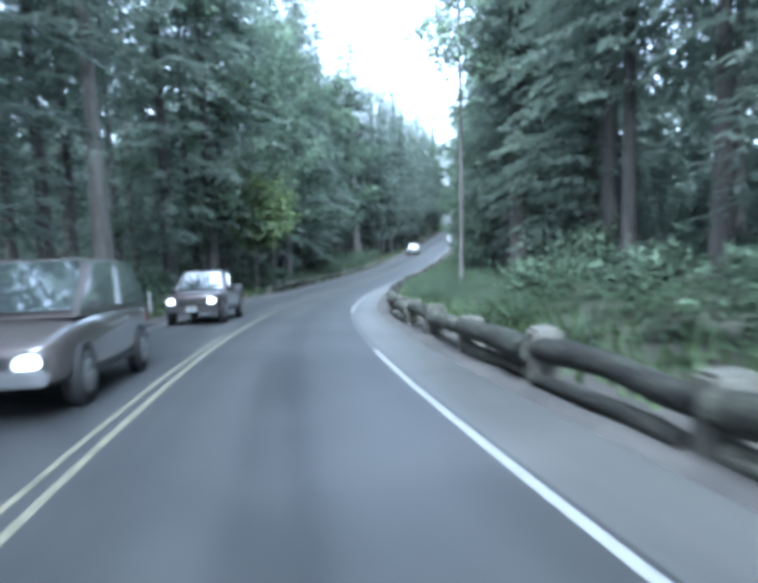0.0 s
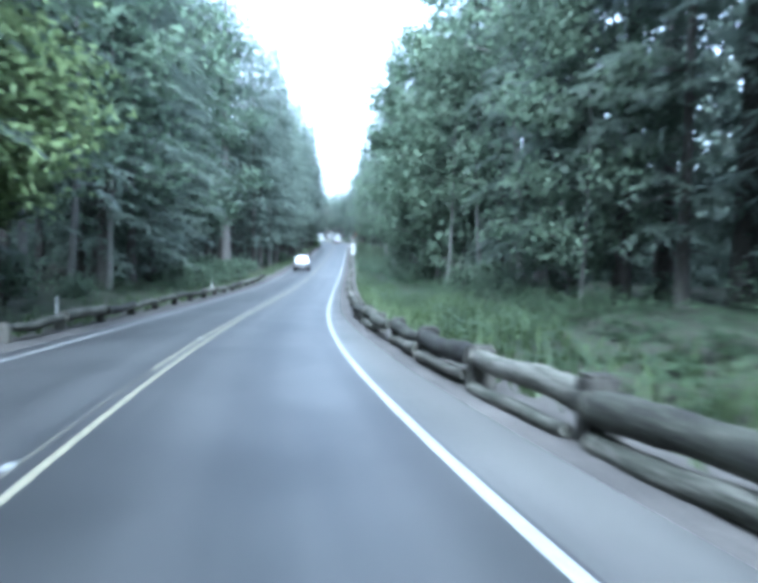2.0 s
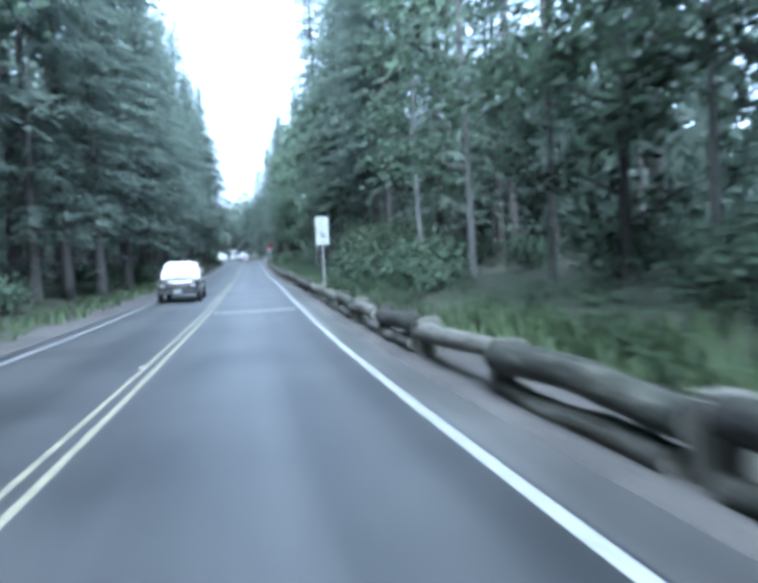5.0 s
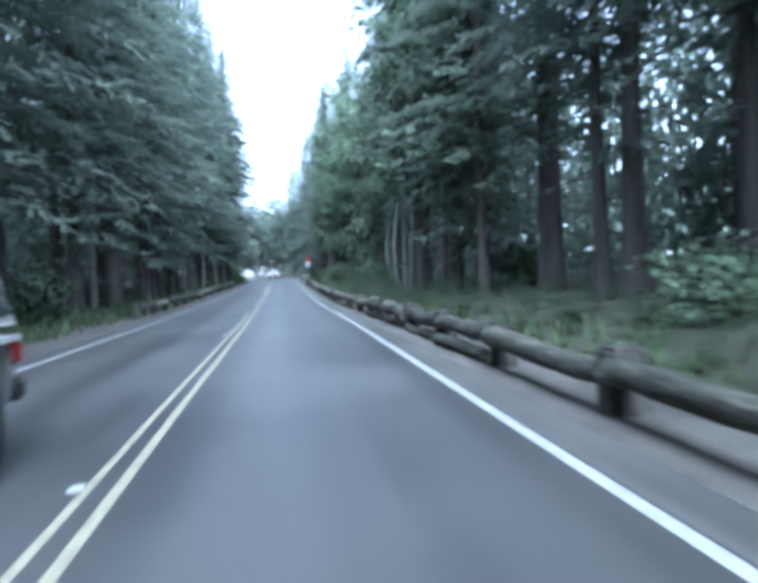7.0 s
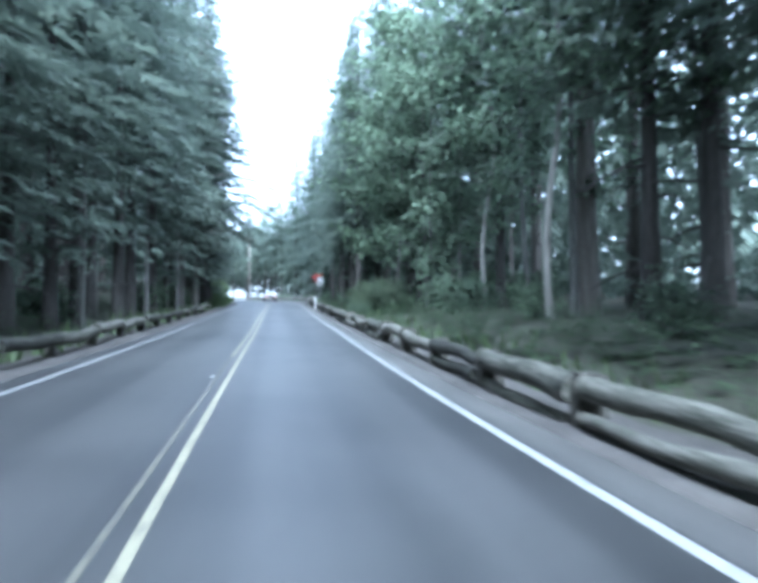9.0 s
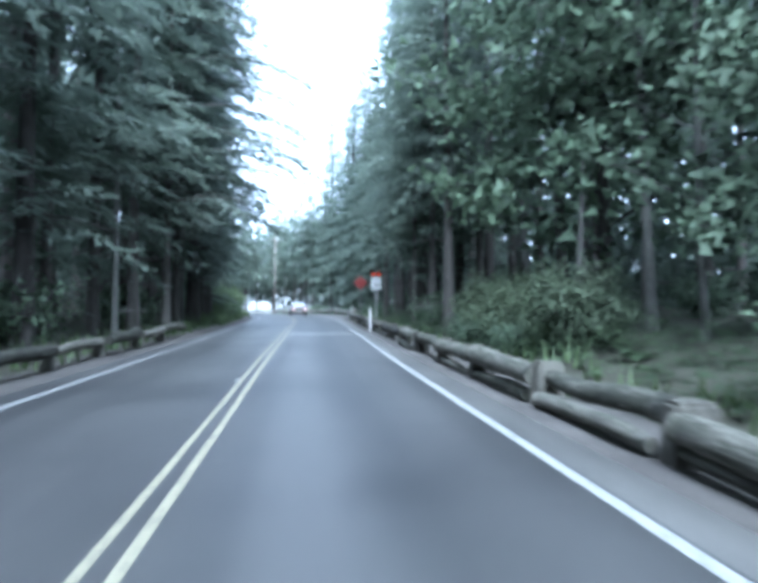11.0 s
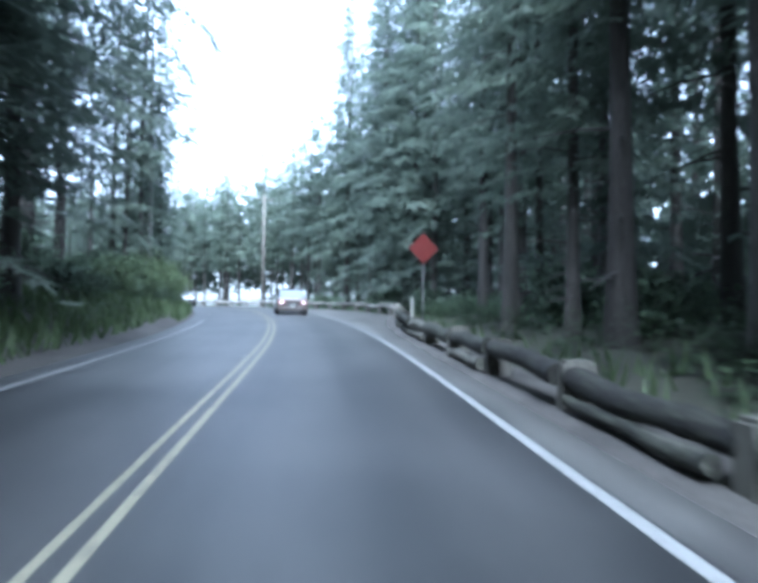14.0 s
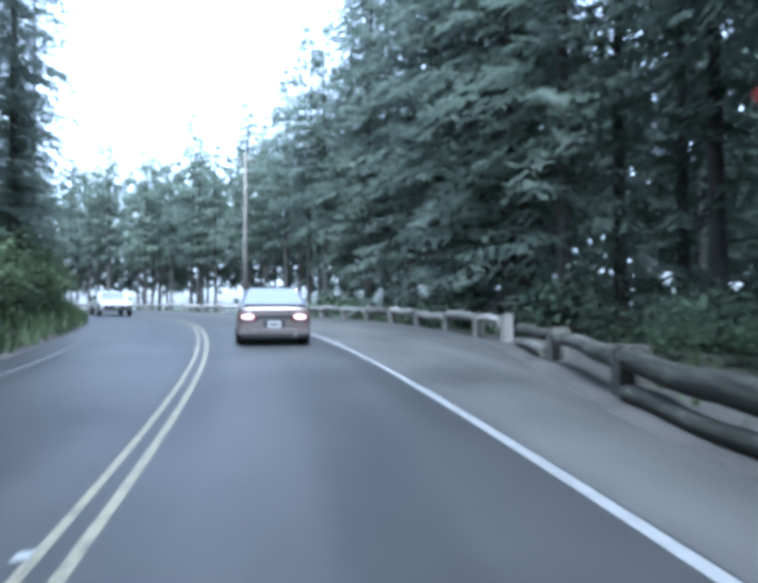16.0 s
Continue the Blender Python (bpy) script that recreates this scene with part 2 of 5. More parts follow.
def rough_ground(x, y):
    return 0.12 * np.sin(x * 0.9 + 1.3 * np.sin(y * 0.4)) * np.sin(y * 0.7 + x * 0.2) + 0.06 * np.sin(x * 2.3 + y * 1.7)


def ground_at(s, n):
    p = on_road(s, n)
    k = np.clip((abs(n) - 4.6) / 2, 0, 1)
    return Vector((p[0], p[1], p[2] + float(lift(s, n)) + k * rough_ground(p[0], p[1])))


def mesh_object(name, verts, faces, mat, parent=None, smooth=False):
    me = bpy.data.meshes.new(name)
    me.from_pydata([tuple(v) for v in verts], [], faces)
    if smooth:
        me.polygons.foreach_set("use_smooth", [True] * len(me.polygons))
    me.materials.append(mat)
    ob = new(name, me)
    ob.parent = parent
    return ob


def strip(name, s, cols, dzs, mat):
    """A sheet along the road: one row of places at each s, with columns cols (numbers or functions of s)."""
    s = np.asarray(s, float)
    pts = []
    for c, dz in zip(cols, dzs):
        n = c(s) if callable(c) else np.full(len(s), float(c))
        d = dz(s, n) if callable(dz) else dz
        pts.append(on_road(s, n, d))
    pts = np.stack(pts, 1)
    m = len(cols)
    idx = np.arange(len(s) * m).reshape(len(s), m)
    faces = np.stack([idx[:-1, :-1], idx[:-1, 1:], idx[1:, 1:], idx[1:, :-1]], -1).reshape(-1, 4).tolist()
    ob = mesh_object(name, pts.reshape(-1, 3), faces, mat, smooth=True)
    across = np.stack([c(s) if callable(c) else np.full(len(s), float(c)) for c in cols], 1)
    uv = np.stack([across, np.repeat(s[:, None], m, 1)], -1).reshape(-1, 2)
    layer = ob.data.uv_layers.new(name="across_along")
    corner = np.empty(len(ob.data.loops), np.int32)
    ob.data.loops.foreach_get("vertex_index", corner)
    layer.data.foreach_set("uv", uv[corner].astype(np.float32).ravel())
    return ob


LANE_R, LANE_L = 3.27, 2.87
W_R = lambda s: np.interp(s, [-40, 5, 25, 40, 196, 204, 210.5, 213.5, 216.5, 221.5, 225, 235, 340], [4.2, 4.25, 4.15, 3.85, 3.85, 4.1, 4.8, 5.4, 6.1, 7.5, 8.1, 8.6, 8.6])
W_L = lambda s: -np.interp(s, [-40, 120, 200, 230, 340], [3.35, 3.4, 3.4, 3.7, 3.7])
along = np.arange(S0, S1 + 0.1, 1.0)
tagged(strip("road", along, [W_L, -1.5, 0, 1.6, lambda s: np.full(len(s), LANE_R + 0.1)], [0] * 5, ASPHALT), "worn grey asphalt two-lane forest road", "road", kind="structure")
tagged(strip("road_shoulder", along, [lambda s: np.full(len(s), LANE_R + 0.1), W_R, lambda s: W_R(s) + 0.05], [0, -0.01, -0.12], SHOULDER), "pale asphalt shoulder beside the white edge line", "road shoulder", kind="structure")


def line(name, s0, s1, n, width, mat, label):
    s = np.arange(s0, s1 + 0.1, 1.0)
    a = (lambda q: n(q) - width / 2) if callable(n) else n - width / 2
    b = (lambda q: n(q) + width / 2) if callable(n) else n + width / 2
    tagged(strip(name, s, [a, b], [0.004, 0.004], mat), label, "road marking", kind="structure")


CENTRE = lambda q: np.interp(q, [90, 108, 138, 170], [0.02, 0.07, 0.07, 0.03])
FADED_YELLOW = worn_paint("faded_yellow_paint", (0.12, 0.115, 0.085), (0.055, 0.053, 0.047), 0.52)
FADED_WHITE = worn_paint("faded_white_paint", (0.14, 0.142, 0.14), (0.06, 0.062, 0.062), 0.52)
for k, (a, b, mat, wide) in enumerate(((S0, -4, YELLOW, 0.065), (-4, 22, FADED_YELLOW, 0.04), (22, 122, YELLOW, 0.065), (122, 140, FADED_YELLOW, 0.05), (140, S1, YELLOW, 0.07))):
    line("road_marking_%d" % (6 + k), a, b, lambda q: CENTRE(q) - 0.095, wide, mat, "faded yellow centre line worn thin on the asphalt" if mat is FADED_YELLOW else "worn yellow centre line painted on the asphalt")
line("road_marking_2", S0, S1, lambda q: CENTRE(q) + 0.105, 0.08, YELLOW, "worn yellow centre line painted on the asphalt")
for k, (a, b, mat, wide) in enumerate(((S0, -9, WHITE_LINE, 0.09), (-9, 4, FADED_WHITE, 0.08), (4, S1, WHITE_LINE, 0.12))):
    line("road_marking_%d" % (11 + k), a, b, LANE_R, wide, mat, "faded white edge line worn thin on the asphalt" if mat is FADED_WHITE else "white edge line painted on the asphalt")
line("road_marking_4", S0, 213, -LANE_L, 0.11, WHITE_LINE, "white edge line painted on the asphalt")
line("road_marking_14", 213, S1, -LANE_L, 0.1, FADED_WHITE, "faded white edge line worn thin on the asphalt")
tagged(strip("road_marking_5", [121.2, 121.35], [3.3, 4.0], [0.004, 0.0], WHITE_LINE), "short white bar painted across the shoulder", "road marking", kind="structure")

verge_n = [0.0, 0.35, 0.8, 1.5, 2.5, 4, 6, 8.5, 11.5, 15]


def verge(name, side, mat, c0, c1, label):
    edge = W_R if side > 0 else W_L
    cols, dz = [], []
    for q in verge_n[c0:c1]:
        cols.append(lambda s, q=q: edge(s) + side * (q - 0.1))
        def rise(s, n, q=q):
            p = on_road(s, n)
            k = np.clip((q - 0.6) / 2, 0, 1)
            return lift(s, n) + k * rough_ground(p[..., 0], p[..., 1]) - (0.04 if q < 0.1 else 0) - (0.35 if q > 14 else 0)
        dz.append(rise)
    tagged(strip(name, along, cols, dz, mat), label, "verge", kind="structure")


verge("verge_1", 1, GRAVEL, 0, 4, "brown gravel and earth strip beside the asphalt")
verge("verge_2", -1, GRAVEL, 0, 4, "brown gravel and earth strip beside the asphalt")
verge("verge_3", 1, FLOOR, 3, 10, "dark forest floor under the trees")
verge("verge_4", -1, FLOOR, 3, 10, "dark forest floor under the trees")


def ground_sheet():
    far = np.array([15, 40, 90, 180, 350, 700, 1400, 2600.0])
    xs = np.concatenate([(-75 - far)[::-1], np.arange(-75, 115, 3.0), 115 + far])
    ys = np.concatenate([(-90 - far)[::-1], np.arange(-90, 345, 3.0), 345 + far])
    X, Y = np.meshgrid(xs, ys)
    px, py = X.ravel(), Y.ravel()
    j = np.empty(len(px), int)
    for a in range(0, len(px), 2000):
        b = slice(a, a + 2000)
        j[b] = ((px[b, None] - _rx) ** 2 + (py[b, None] - _ry) ** 2).argmin(1)
    dx, dy = px - _rx[j], py - _ry[j]
    side = dx * np.cos(_th[j]) + dy * np.sin(_th[j])
    n = np.sign(side) * np.hypot(dx, dy)
    z = _rz[j] + lift(SS[j], n) + rough_ground(px, py) - 0.9 * np.clip((15 - abs(n)) / 3, 0, 1) - 0.05
    idx = np.arange(len(px)).reshape(X.shape)
    f = np.stack([idx[:-1, :-1], idx[:-1, 1:], idx[1:, 1:], idx[1:, :-1]], -1).reshape(-1, 4).tolist()
    tagged(mesh_object("ground", np.stack([px, py, z], 1), f, FLOOR, smooth=True), "dark forest floor of needles and earth", "ground", kind="structure")


ground_sheet()


# ---------- trees ----------
def tri_mesh(name, tris, mat, parent=None, soft=0.0):
    """One mesh from an array of triangles (k, 3, 3). soft: how far the leaves turn their shading out from the stem and up."""
    tris = np.asarray(tris, np.float32).reshape(-1, 3, 3)
    k = len(tris)
    me = bpy.data.meshes.new(name)
    me.vertices.add(3 * k)
    me.vertices.foreach_set("co", tris.ravel())
    me.loops.add(3 * k)
    me.loops.foreach_set("vertex_index", np.arange(3 * k, dtype=np.int32))
    me.polygons.add(k)
    me.polygons.foreach_set("loop_start", np.arange(0, 3 * k, 3, dtype=np.int32))
    me.update(calc_edges=True)
    if soft:
        face = np.cross(tris[:, 1] - tris[:, 0], tris[:, 2] - tris[:, 0])
        face /= np.linalg.norm(face, axis=1)[:, None] + 1e-9
        out = tris.mean(1) * (1, 1, 0)
        out = out / (np.linalg.norm(out, axis=1)[:, None] + 0.3) + (0, 0, 0.55)
        face *= np.sign((face * out).sum(1))[:, None]
        way = face * (1 - soft) + out * soft
        way /= np.linalg.norm(way, axis=1)[:, None] + 1e-9
        me.normals_split_custom_set(np.repeat(way, 3, 0).tolist())
    me.materials.append(mat)
    ob = new(name, me)
    ob.parent = parent
    return ob


def tube(path, radii, sides=8, wobble=0.0, rng=None):
    """Rings of a bent, tapered stem: vertices and faces."""
    path, verts, faces = np.asarray(path, float), [], []
    for i, (p, r) in enumerate(zip(path, radii)):
        d = path[min(i + 1, len(path) - 1)] - path[max(i - 1, 0)]
        d /= np.linalg.norm(d)
        u = np.cross(d, (0.31, 0.95, 0.05))
        u /= np.linalg.norm(u)
        v = np.cross(d, u)
        for k in range(sides):
            a = 2 * math.pi * k / sides
            q = r * (1 + (wobble * rng.uniform(-1, 1) if rng is not None else 0))
            verts.append(p + q * (u * math.cos(a) + v * math.sin(a)))
        if i:
            b = i * sides
            faces += [(b - sides + k, b - sides + (k + 1) % sides, b + (k + 1) % sides, b + k) for k in range(sides)]
    return verts, faces


def joined(parts):
    verts, faces = [], []
    for v, f in parts:
        b = len(verts)
        verts += list(v)
        faces += [tuple(b + i for i in q) for q in f]
    return verts, faces


def conifer(seed, tall, bare, reach, girth, mat, per_whorl=6, gap=0.72, sprays=13, label="", bark=None, fine=False, aim=False):
    """A fir: tapered trunk with dead stubs, and drooping boughs of ragged sprays."""
    rng = np.random.default_rng(seed)
    tree = new("fir_tree")
    path = [(0.25 * math.sin(z * 0.1 + seed) * z / tall, 0.2 * math.cos(z * 0.13) * z / tall, z) for z in np.linspace(-0.5, tall, 14)]
    rad = [girth * (1.55 if i == 0 else 1.15 if i == 1 else 1.0) * (1 - 0.94 * i / 13) for i in range(14)]
    bits = [tube(path, rad, 12, 0.07, rng)]
    for _ in range(16):
        z = rng.uniform(1.5, bare + 6)
        a = rng.uniform(0, 6.28)
        ln = rng.uniform(0.6, 2.2)
        d = np.array([math.cos(a), math.sin(a), rng.uniform(-0.3, 0.15)])
        b = np.array([0, 0, z])
        bits.append(tube([b, b + d * ln * 0.5, b + d * ln + (0, 0, -0.1 * ln)], [0.045, 0.03, 0.008], 4))
    tris = []
    z = bare
    while z < tall - 0.4:
        u = (z - bare) / (tall - bare)
        ln0 = reach * (0.55 + 0.45 * min(1, u * 5)) * (1 - u) ** 0.75 + 0.3
        for k in range(per_whorl):
            if rng.random() < 0.14:
                continue
            a = rng.normal(0, 0.75) if aim and k % 2 == 0 else rng.uniform(0, 6.283)
            ln = ln0 * rng.uniform(0.55, 1.1)
            out = np.array([math.cos(a), math.sin(a), 0.0])
            side = np.array([-out[1], out[0], 0.0])
            zz = z + rng.uniform(-0.3, 0.3)
            droop = rng.uniform(0.12, 0.42)
            if aim:
                arc = [out * ln * q + np.array([0, 0, zz + 0.12 * ln * math.sin(q * 2.4) - droop * ln * q * q]) for q in (0, 0.35, 0.7, 1)]
                bits.append(tube(arc, [0.07, 0.05, 0.035, 0.012], 5))
            m = max(3, int(sprays * ln / reach * (1.12 if u < 0.5 else 0.55) + 1.5))
            for q in range(m):
                fr = (q + 0.6 + rng.uniform(-0.3, 0.3)) / m
                p = out * ln * fr + np.array([0, 0, zz + 0.12 * ln * math.sin(fr * 2.4) - droop * ln * fr * fr])
                for sgn in (-1, 1):
                    w = min(0.8, ln * 0.32 * (1.15 - fr * 0.7)) * rng.uniform(0.6, 1.1) * (0.94 if u < 0.5 else 1.45)
                    d = out * rng.uniform(0.35, 0.9) + side * sgn * rng.uniform(0.5, 1.0) + np.array([0, 0, rng.uniform(-0.8, 0.0)])
                    d /= np.linalg.norm(d)
                    e = np.cross(d, (0, 0, 1.0)) * 0.8 + np.array([0, 0, rng.uniform(-0.6, 0.4)])
                    for h in ((0.06, 0.3, 0.54, 0.8) if fine else (0.1, 0.42, 0.72)):
                        c = p + d * w * h
                        g = (0.06 if fine else 0.085) + 0.06 * w
                        t = c + d * w * rng.uniform(0.34, 0.56) + e * (rng.choice((-1, 1)) * w * rng.uniform(0.14, 0.4))
                        tris.append((c - e * g, c + e * g, t))
        z += gap * rng.uniform(0.75, 1.25) * (1 - 0.35 * u)
    v, f = joined(bits)
    mesh_object("trunk", v, f, bark or BARK_FIR, tree, True)
    tri_mesh("crown", tris, mat, tree, 0.7)
    return tagged(tree, label or "tall dark green fir tree with drooping boughs", "tree")


def clump(rng, c, size, count, leaf):
    """Leaves scattered round one twig end."""
    p = c + rng.normal(0, 1, (count, 3)) * size * np.array([1, 1, 0.7])
    d = rng.normal(0, 1, (count, 3))
    d[:, 2] *= 0.6
    d /= np.linalg.norm(d, axis=1)[:, None]
    e = np.cross(d, rng.normal(0, 1, (count, 3)))
    e /= np.linalg.norm(e, axis=1)[:, None]
    ln = leaf * rng.uniform(0.7, 1.3, (count, 1))
    return np.stack([p - e * ln * 0.32, p + e * ln * 0.32, p + d * ln], 1)


def broadleaf(seed, tall, bare, reach, girth, mat, bark, clumps=260, leaves=15, leaf=0.3, lean=0.0, sway=0.0, label="", name="alder_tree"):
    """A slender broadleaf tree: a pale bent trunk, limbs, and clumps of small leaves at the limbs' ends."""
    rng = np.random.default_rng(seed)
    tree = new(name)
    zs = np.linspace(-0.4, tall * 0.92, 12)
    bend = rng.uniform(-0.5, 0.5, 2)
    at = lambda z: np.array([lean * z + bend[0] * math.sin(z / tall * 3.0), bend[1] * math.sin(z / tall * 4.0) + sway * math.sin(z / tall * 11.0), z])
    bits = [tube([at(z) for z in zs], [girth * (1.3 if i == 0 else 1) * (1 - 0.9 * i / 11) for i in range(12)], 9, 0.05, rng)]
    tris = []
    limbs = 20
    for i in range(limbs):
        u = (i + rng.random()) / limbs
        z = bare + (tall * 0.93 - bare) * u
        a = i * 2.4 + rng.uniform(-0.5, 0.5)
        r = reach * (0.45 + 0.75 * math.sin(math.pi * min(1, 0.18 + u * 0.8))) * rng.uniform(0.7, 1.15)
        b = at(z)
        tip = b + np.array([math.cos(a) * r, math.sin(a) * r, r * rng.uniform(0.1, 0.55)])
        midp = (b + tip) / 2 + np.array([0, 0, 0.2])
        bits.append(tube([b, midp, tip], [girth * 0.3 * (1.1 - u), girth * 0.18 * (1.1 - u), 0.012], 5))
        for _ in range(clumps // limbs):
            fr = rng.uniform(0.3, 1.08)
            c = b + (tip - b) * fr + rng.normal(0, 0.45, 3)
            tris.append(clump(rng, c, rng.uniform(0.25, 0.5), leaves, leaf))
    v, f = joined(bits)
    mesh_object("trunk", v, f, bark, tree, True)
    tri_mesh("crown", np.concatenate(tris), mat, tree, 0.65)
    return tagged(tree, label or "slender alder with a pale trunk and light green leaves", "tree")


# ---------- planting ----------
KINDS = {}


def plant(kind, s, n, size=1.0, turn=0.0, dz=-0.15, tilt=0.0):
    ob, used = KINDS[kind]
    p = ground_at(s, n)
    m = Matrix.LocRotScale(p + Vector((0, 0, dz)), Euler((tilt, 0, turn)), Vector((size, size, size)))
    if not used:
        KINDS[kind] = (ob, True)
        ob.matrix_basis = m
        return ob
    base = copy_thing(ob, Matrix.Identity(4))
    base.matrix_basis = m
    return base


def kind(key, ob):
    KINDS[key] = (ob, False)


kind("fir_low_a", conifer(1, 31, 1.6, 5.3, 0.3, NEEDLES, sprays=14, fine=True))
kind("fir_low_b", conifer(2, 35, 2.4, 5.6, 0.34, NEEDLES, sprays=14, fine=True))
kind("fir_low_c", conifer(3, 27, 1.2, 5.4, 0.26, NEEDLES_PALE, fine=True, label="tall grey-green spruce tree with drooping boughs"))
kind("fir_high_a", conifer(4, 33, 7.5, 4.8, 0.3, NEEDLES, sprays=11, label="tall fir tree with a bare grey trunk below its dark crown"))
kind("fir_high_b", conifer(5, 30, 5.0, 4.4, 0.23, NEEDLES_PALE, sprays=11, label="tall spruce tree with a bare grey trunk below its crown"))
kind("fir_mid_a", conifer(21, 32, 3.4, 4.9, 0.23, NEEDLES, sprays=13, fine=True, label="tall dark fir tree with a bare lower trunk"))
kind("fir_mid_b", conifer(22, 29, 2.8, 4.7, 0.2, NEEDLES_PALE, sprays=12, fine=True, label="tall grey-green fir tree with a bare lower trunk"))
kind("fir_deep", conifer(6, 27, 1.0, 4.6, 0.26, NEEDLES, 5, 1.15, 4, label="dark fir tree deep in the forest"))
kind("fir_short", conifer(7, 17, 5.6, 3.3, 0.16, NEEDLES_PALE, 7, 0.65, 8, label="young grey-green fir tree with a thin trunk"))
kind("fir_stem", conifer(10, 21, 7.8, 3.4, 0.17, NEEDLES_PALE, 6, 0.7, 7, label="slender fir tree with a long bare trunk"))
kind("fir_slim", conifer(15, 25, 8.5, 3.4, 0.155, NEEDLES, 6, 0.75, 9, label="slim fir tree with a pale bare trunk", bark=BARK_ALDER))
kind("pine_thin", conifer(8, 25, 6.0, 4.8, 0.2, NEEDLES, 5, 1.15, 10, label="thin sparse pine tree with gaps in its crown"))
kind("fir_old", conifer(9, 38, 14.0, 5.0, 0.6, NEEDLES, label="old fir tree with a thick pale grey trunk", bark=BARK_OLD))
kind("alder_a", broadleaf(11, 19, 6.0, 2.6, 0.095, LEAVES, BARK_ALDER))
kind("alder_b", broadleaf(12, 22, 4.5, 3.0, 0.16, LEAVES, BARK_ALDER, lean=0.03))
kind("alder_lean", broadleaf(19, 23, 11.0, 2.6, 0.26, LEAVES, BARK_PALE, lean=0.085, label="leaning alder with a long pale bare trunk"))
kind("alder_bent", broadleaf(20, 19, 8.0, 2.6, 0.15, LEAVES, BARK_PALE, sway=0.3, label="slender alder with a pale bent trunk and light green crown"))
kind("alder_tall", broadleaf(23, 26, 11.0, 2.4, 0.135, LEAVES, BARK_FIR, sway=0.12, label="tall slim alder with a grey bare trunk by the verge"))
kind("alder_low", broadleaf(14, 17, 1.4, 3.3, 0.11, LEAVES, BARK_ALDER, 400, 15, 0.3, label="bushy alder with light green leaves down to the verge"))
kind("maple", broadleaf(13, 21, 2.0, 4.2, 0.22, LEAVES_DARK, BARK_FIR, 380, 15, 0.34, label="broadleaf maple tree with dull green foliage", name="maple_tree"))

kind("pine_reach", conifer(18, 24, 6.0, 9.5, 0.2, NEEDLES, 4, 1.3, 44, aim=True, label="sparse pine with long dark boughs over the road"))
kind("maple_warm", broadleaf(16, 8.5, 3.4, 2.0, 0.1, LEAVES_WARM, BARK_FIR, 320, 15, 0.28, label="small maple with yellow-green leaves at the forest edge", name="maple_tree"))

rnd = random.Random(5)

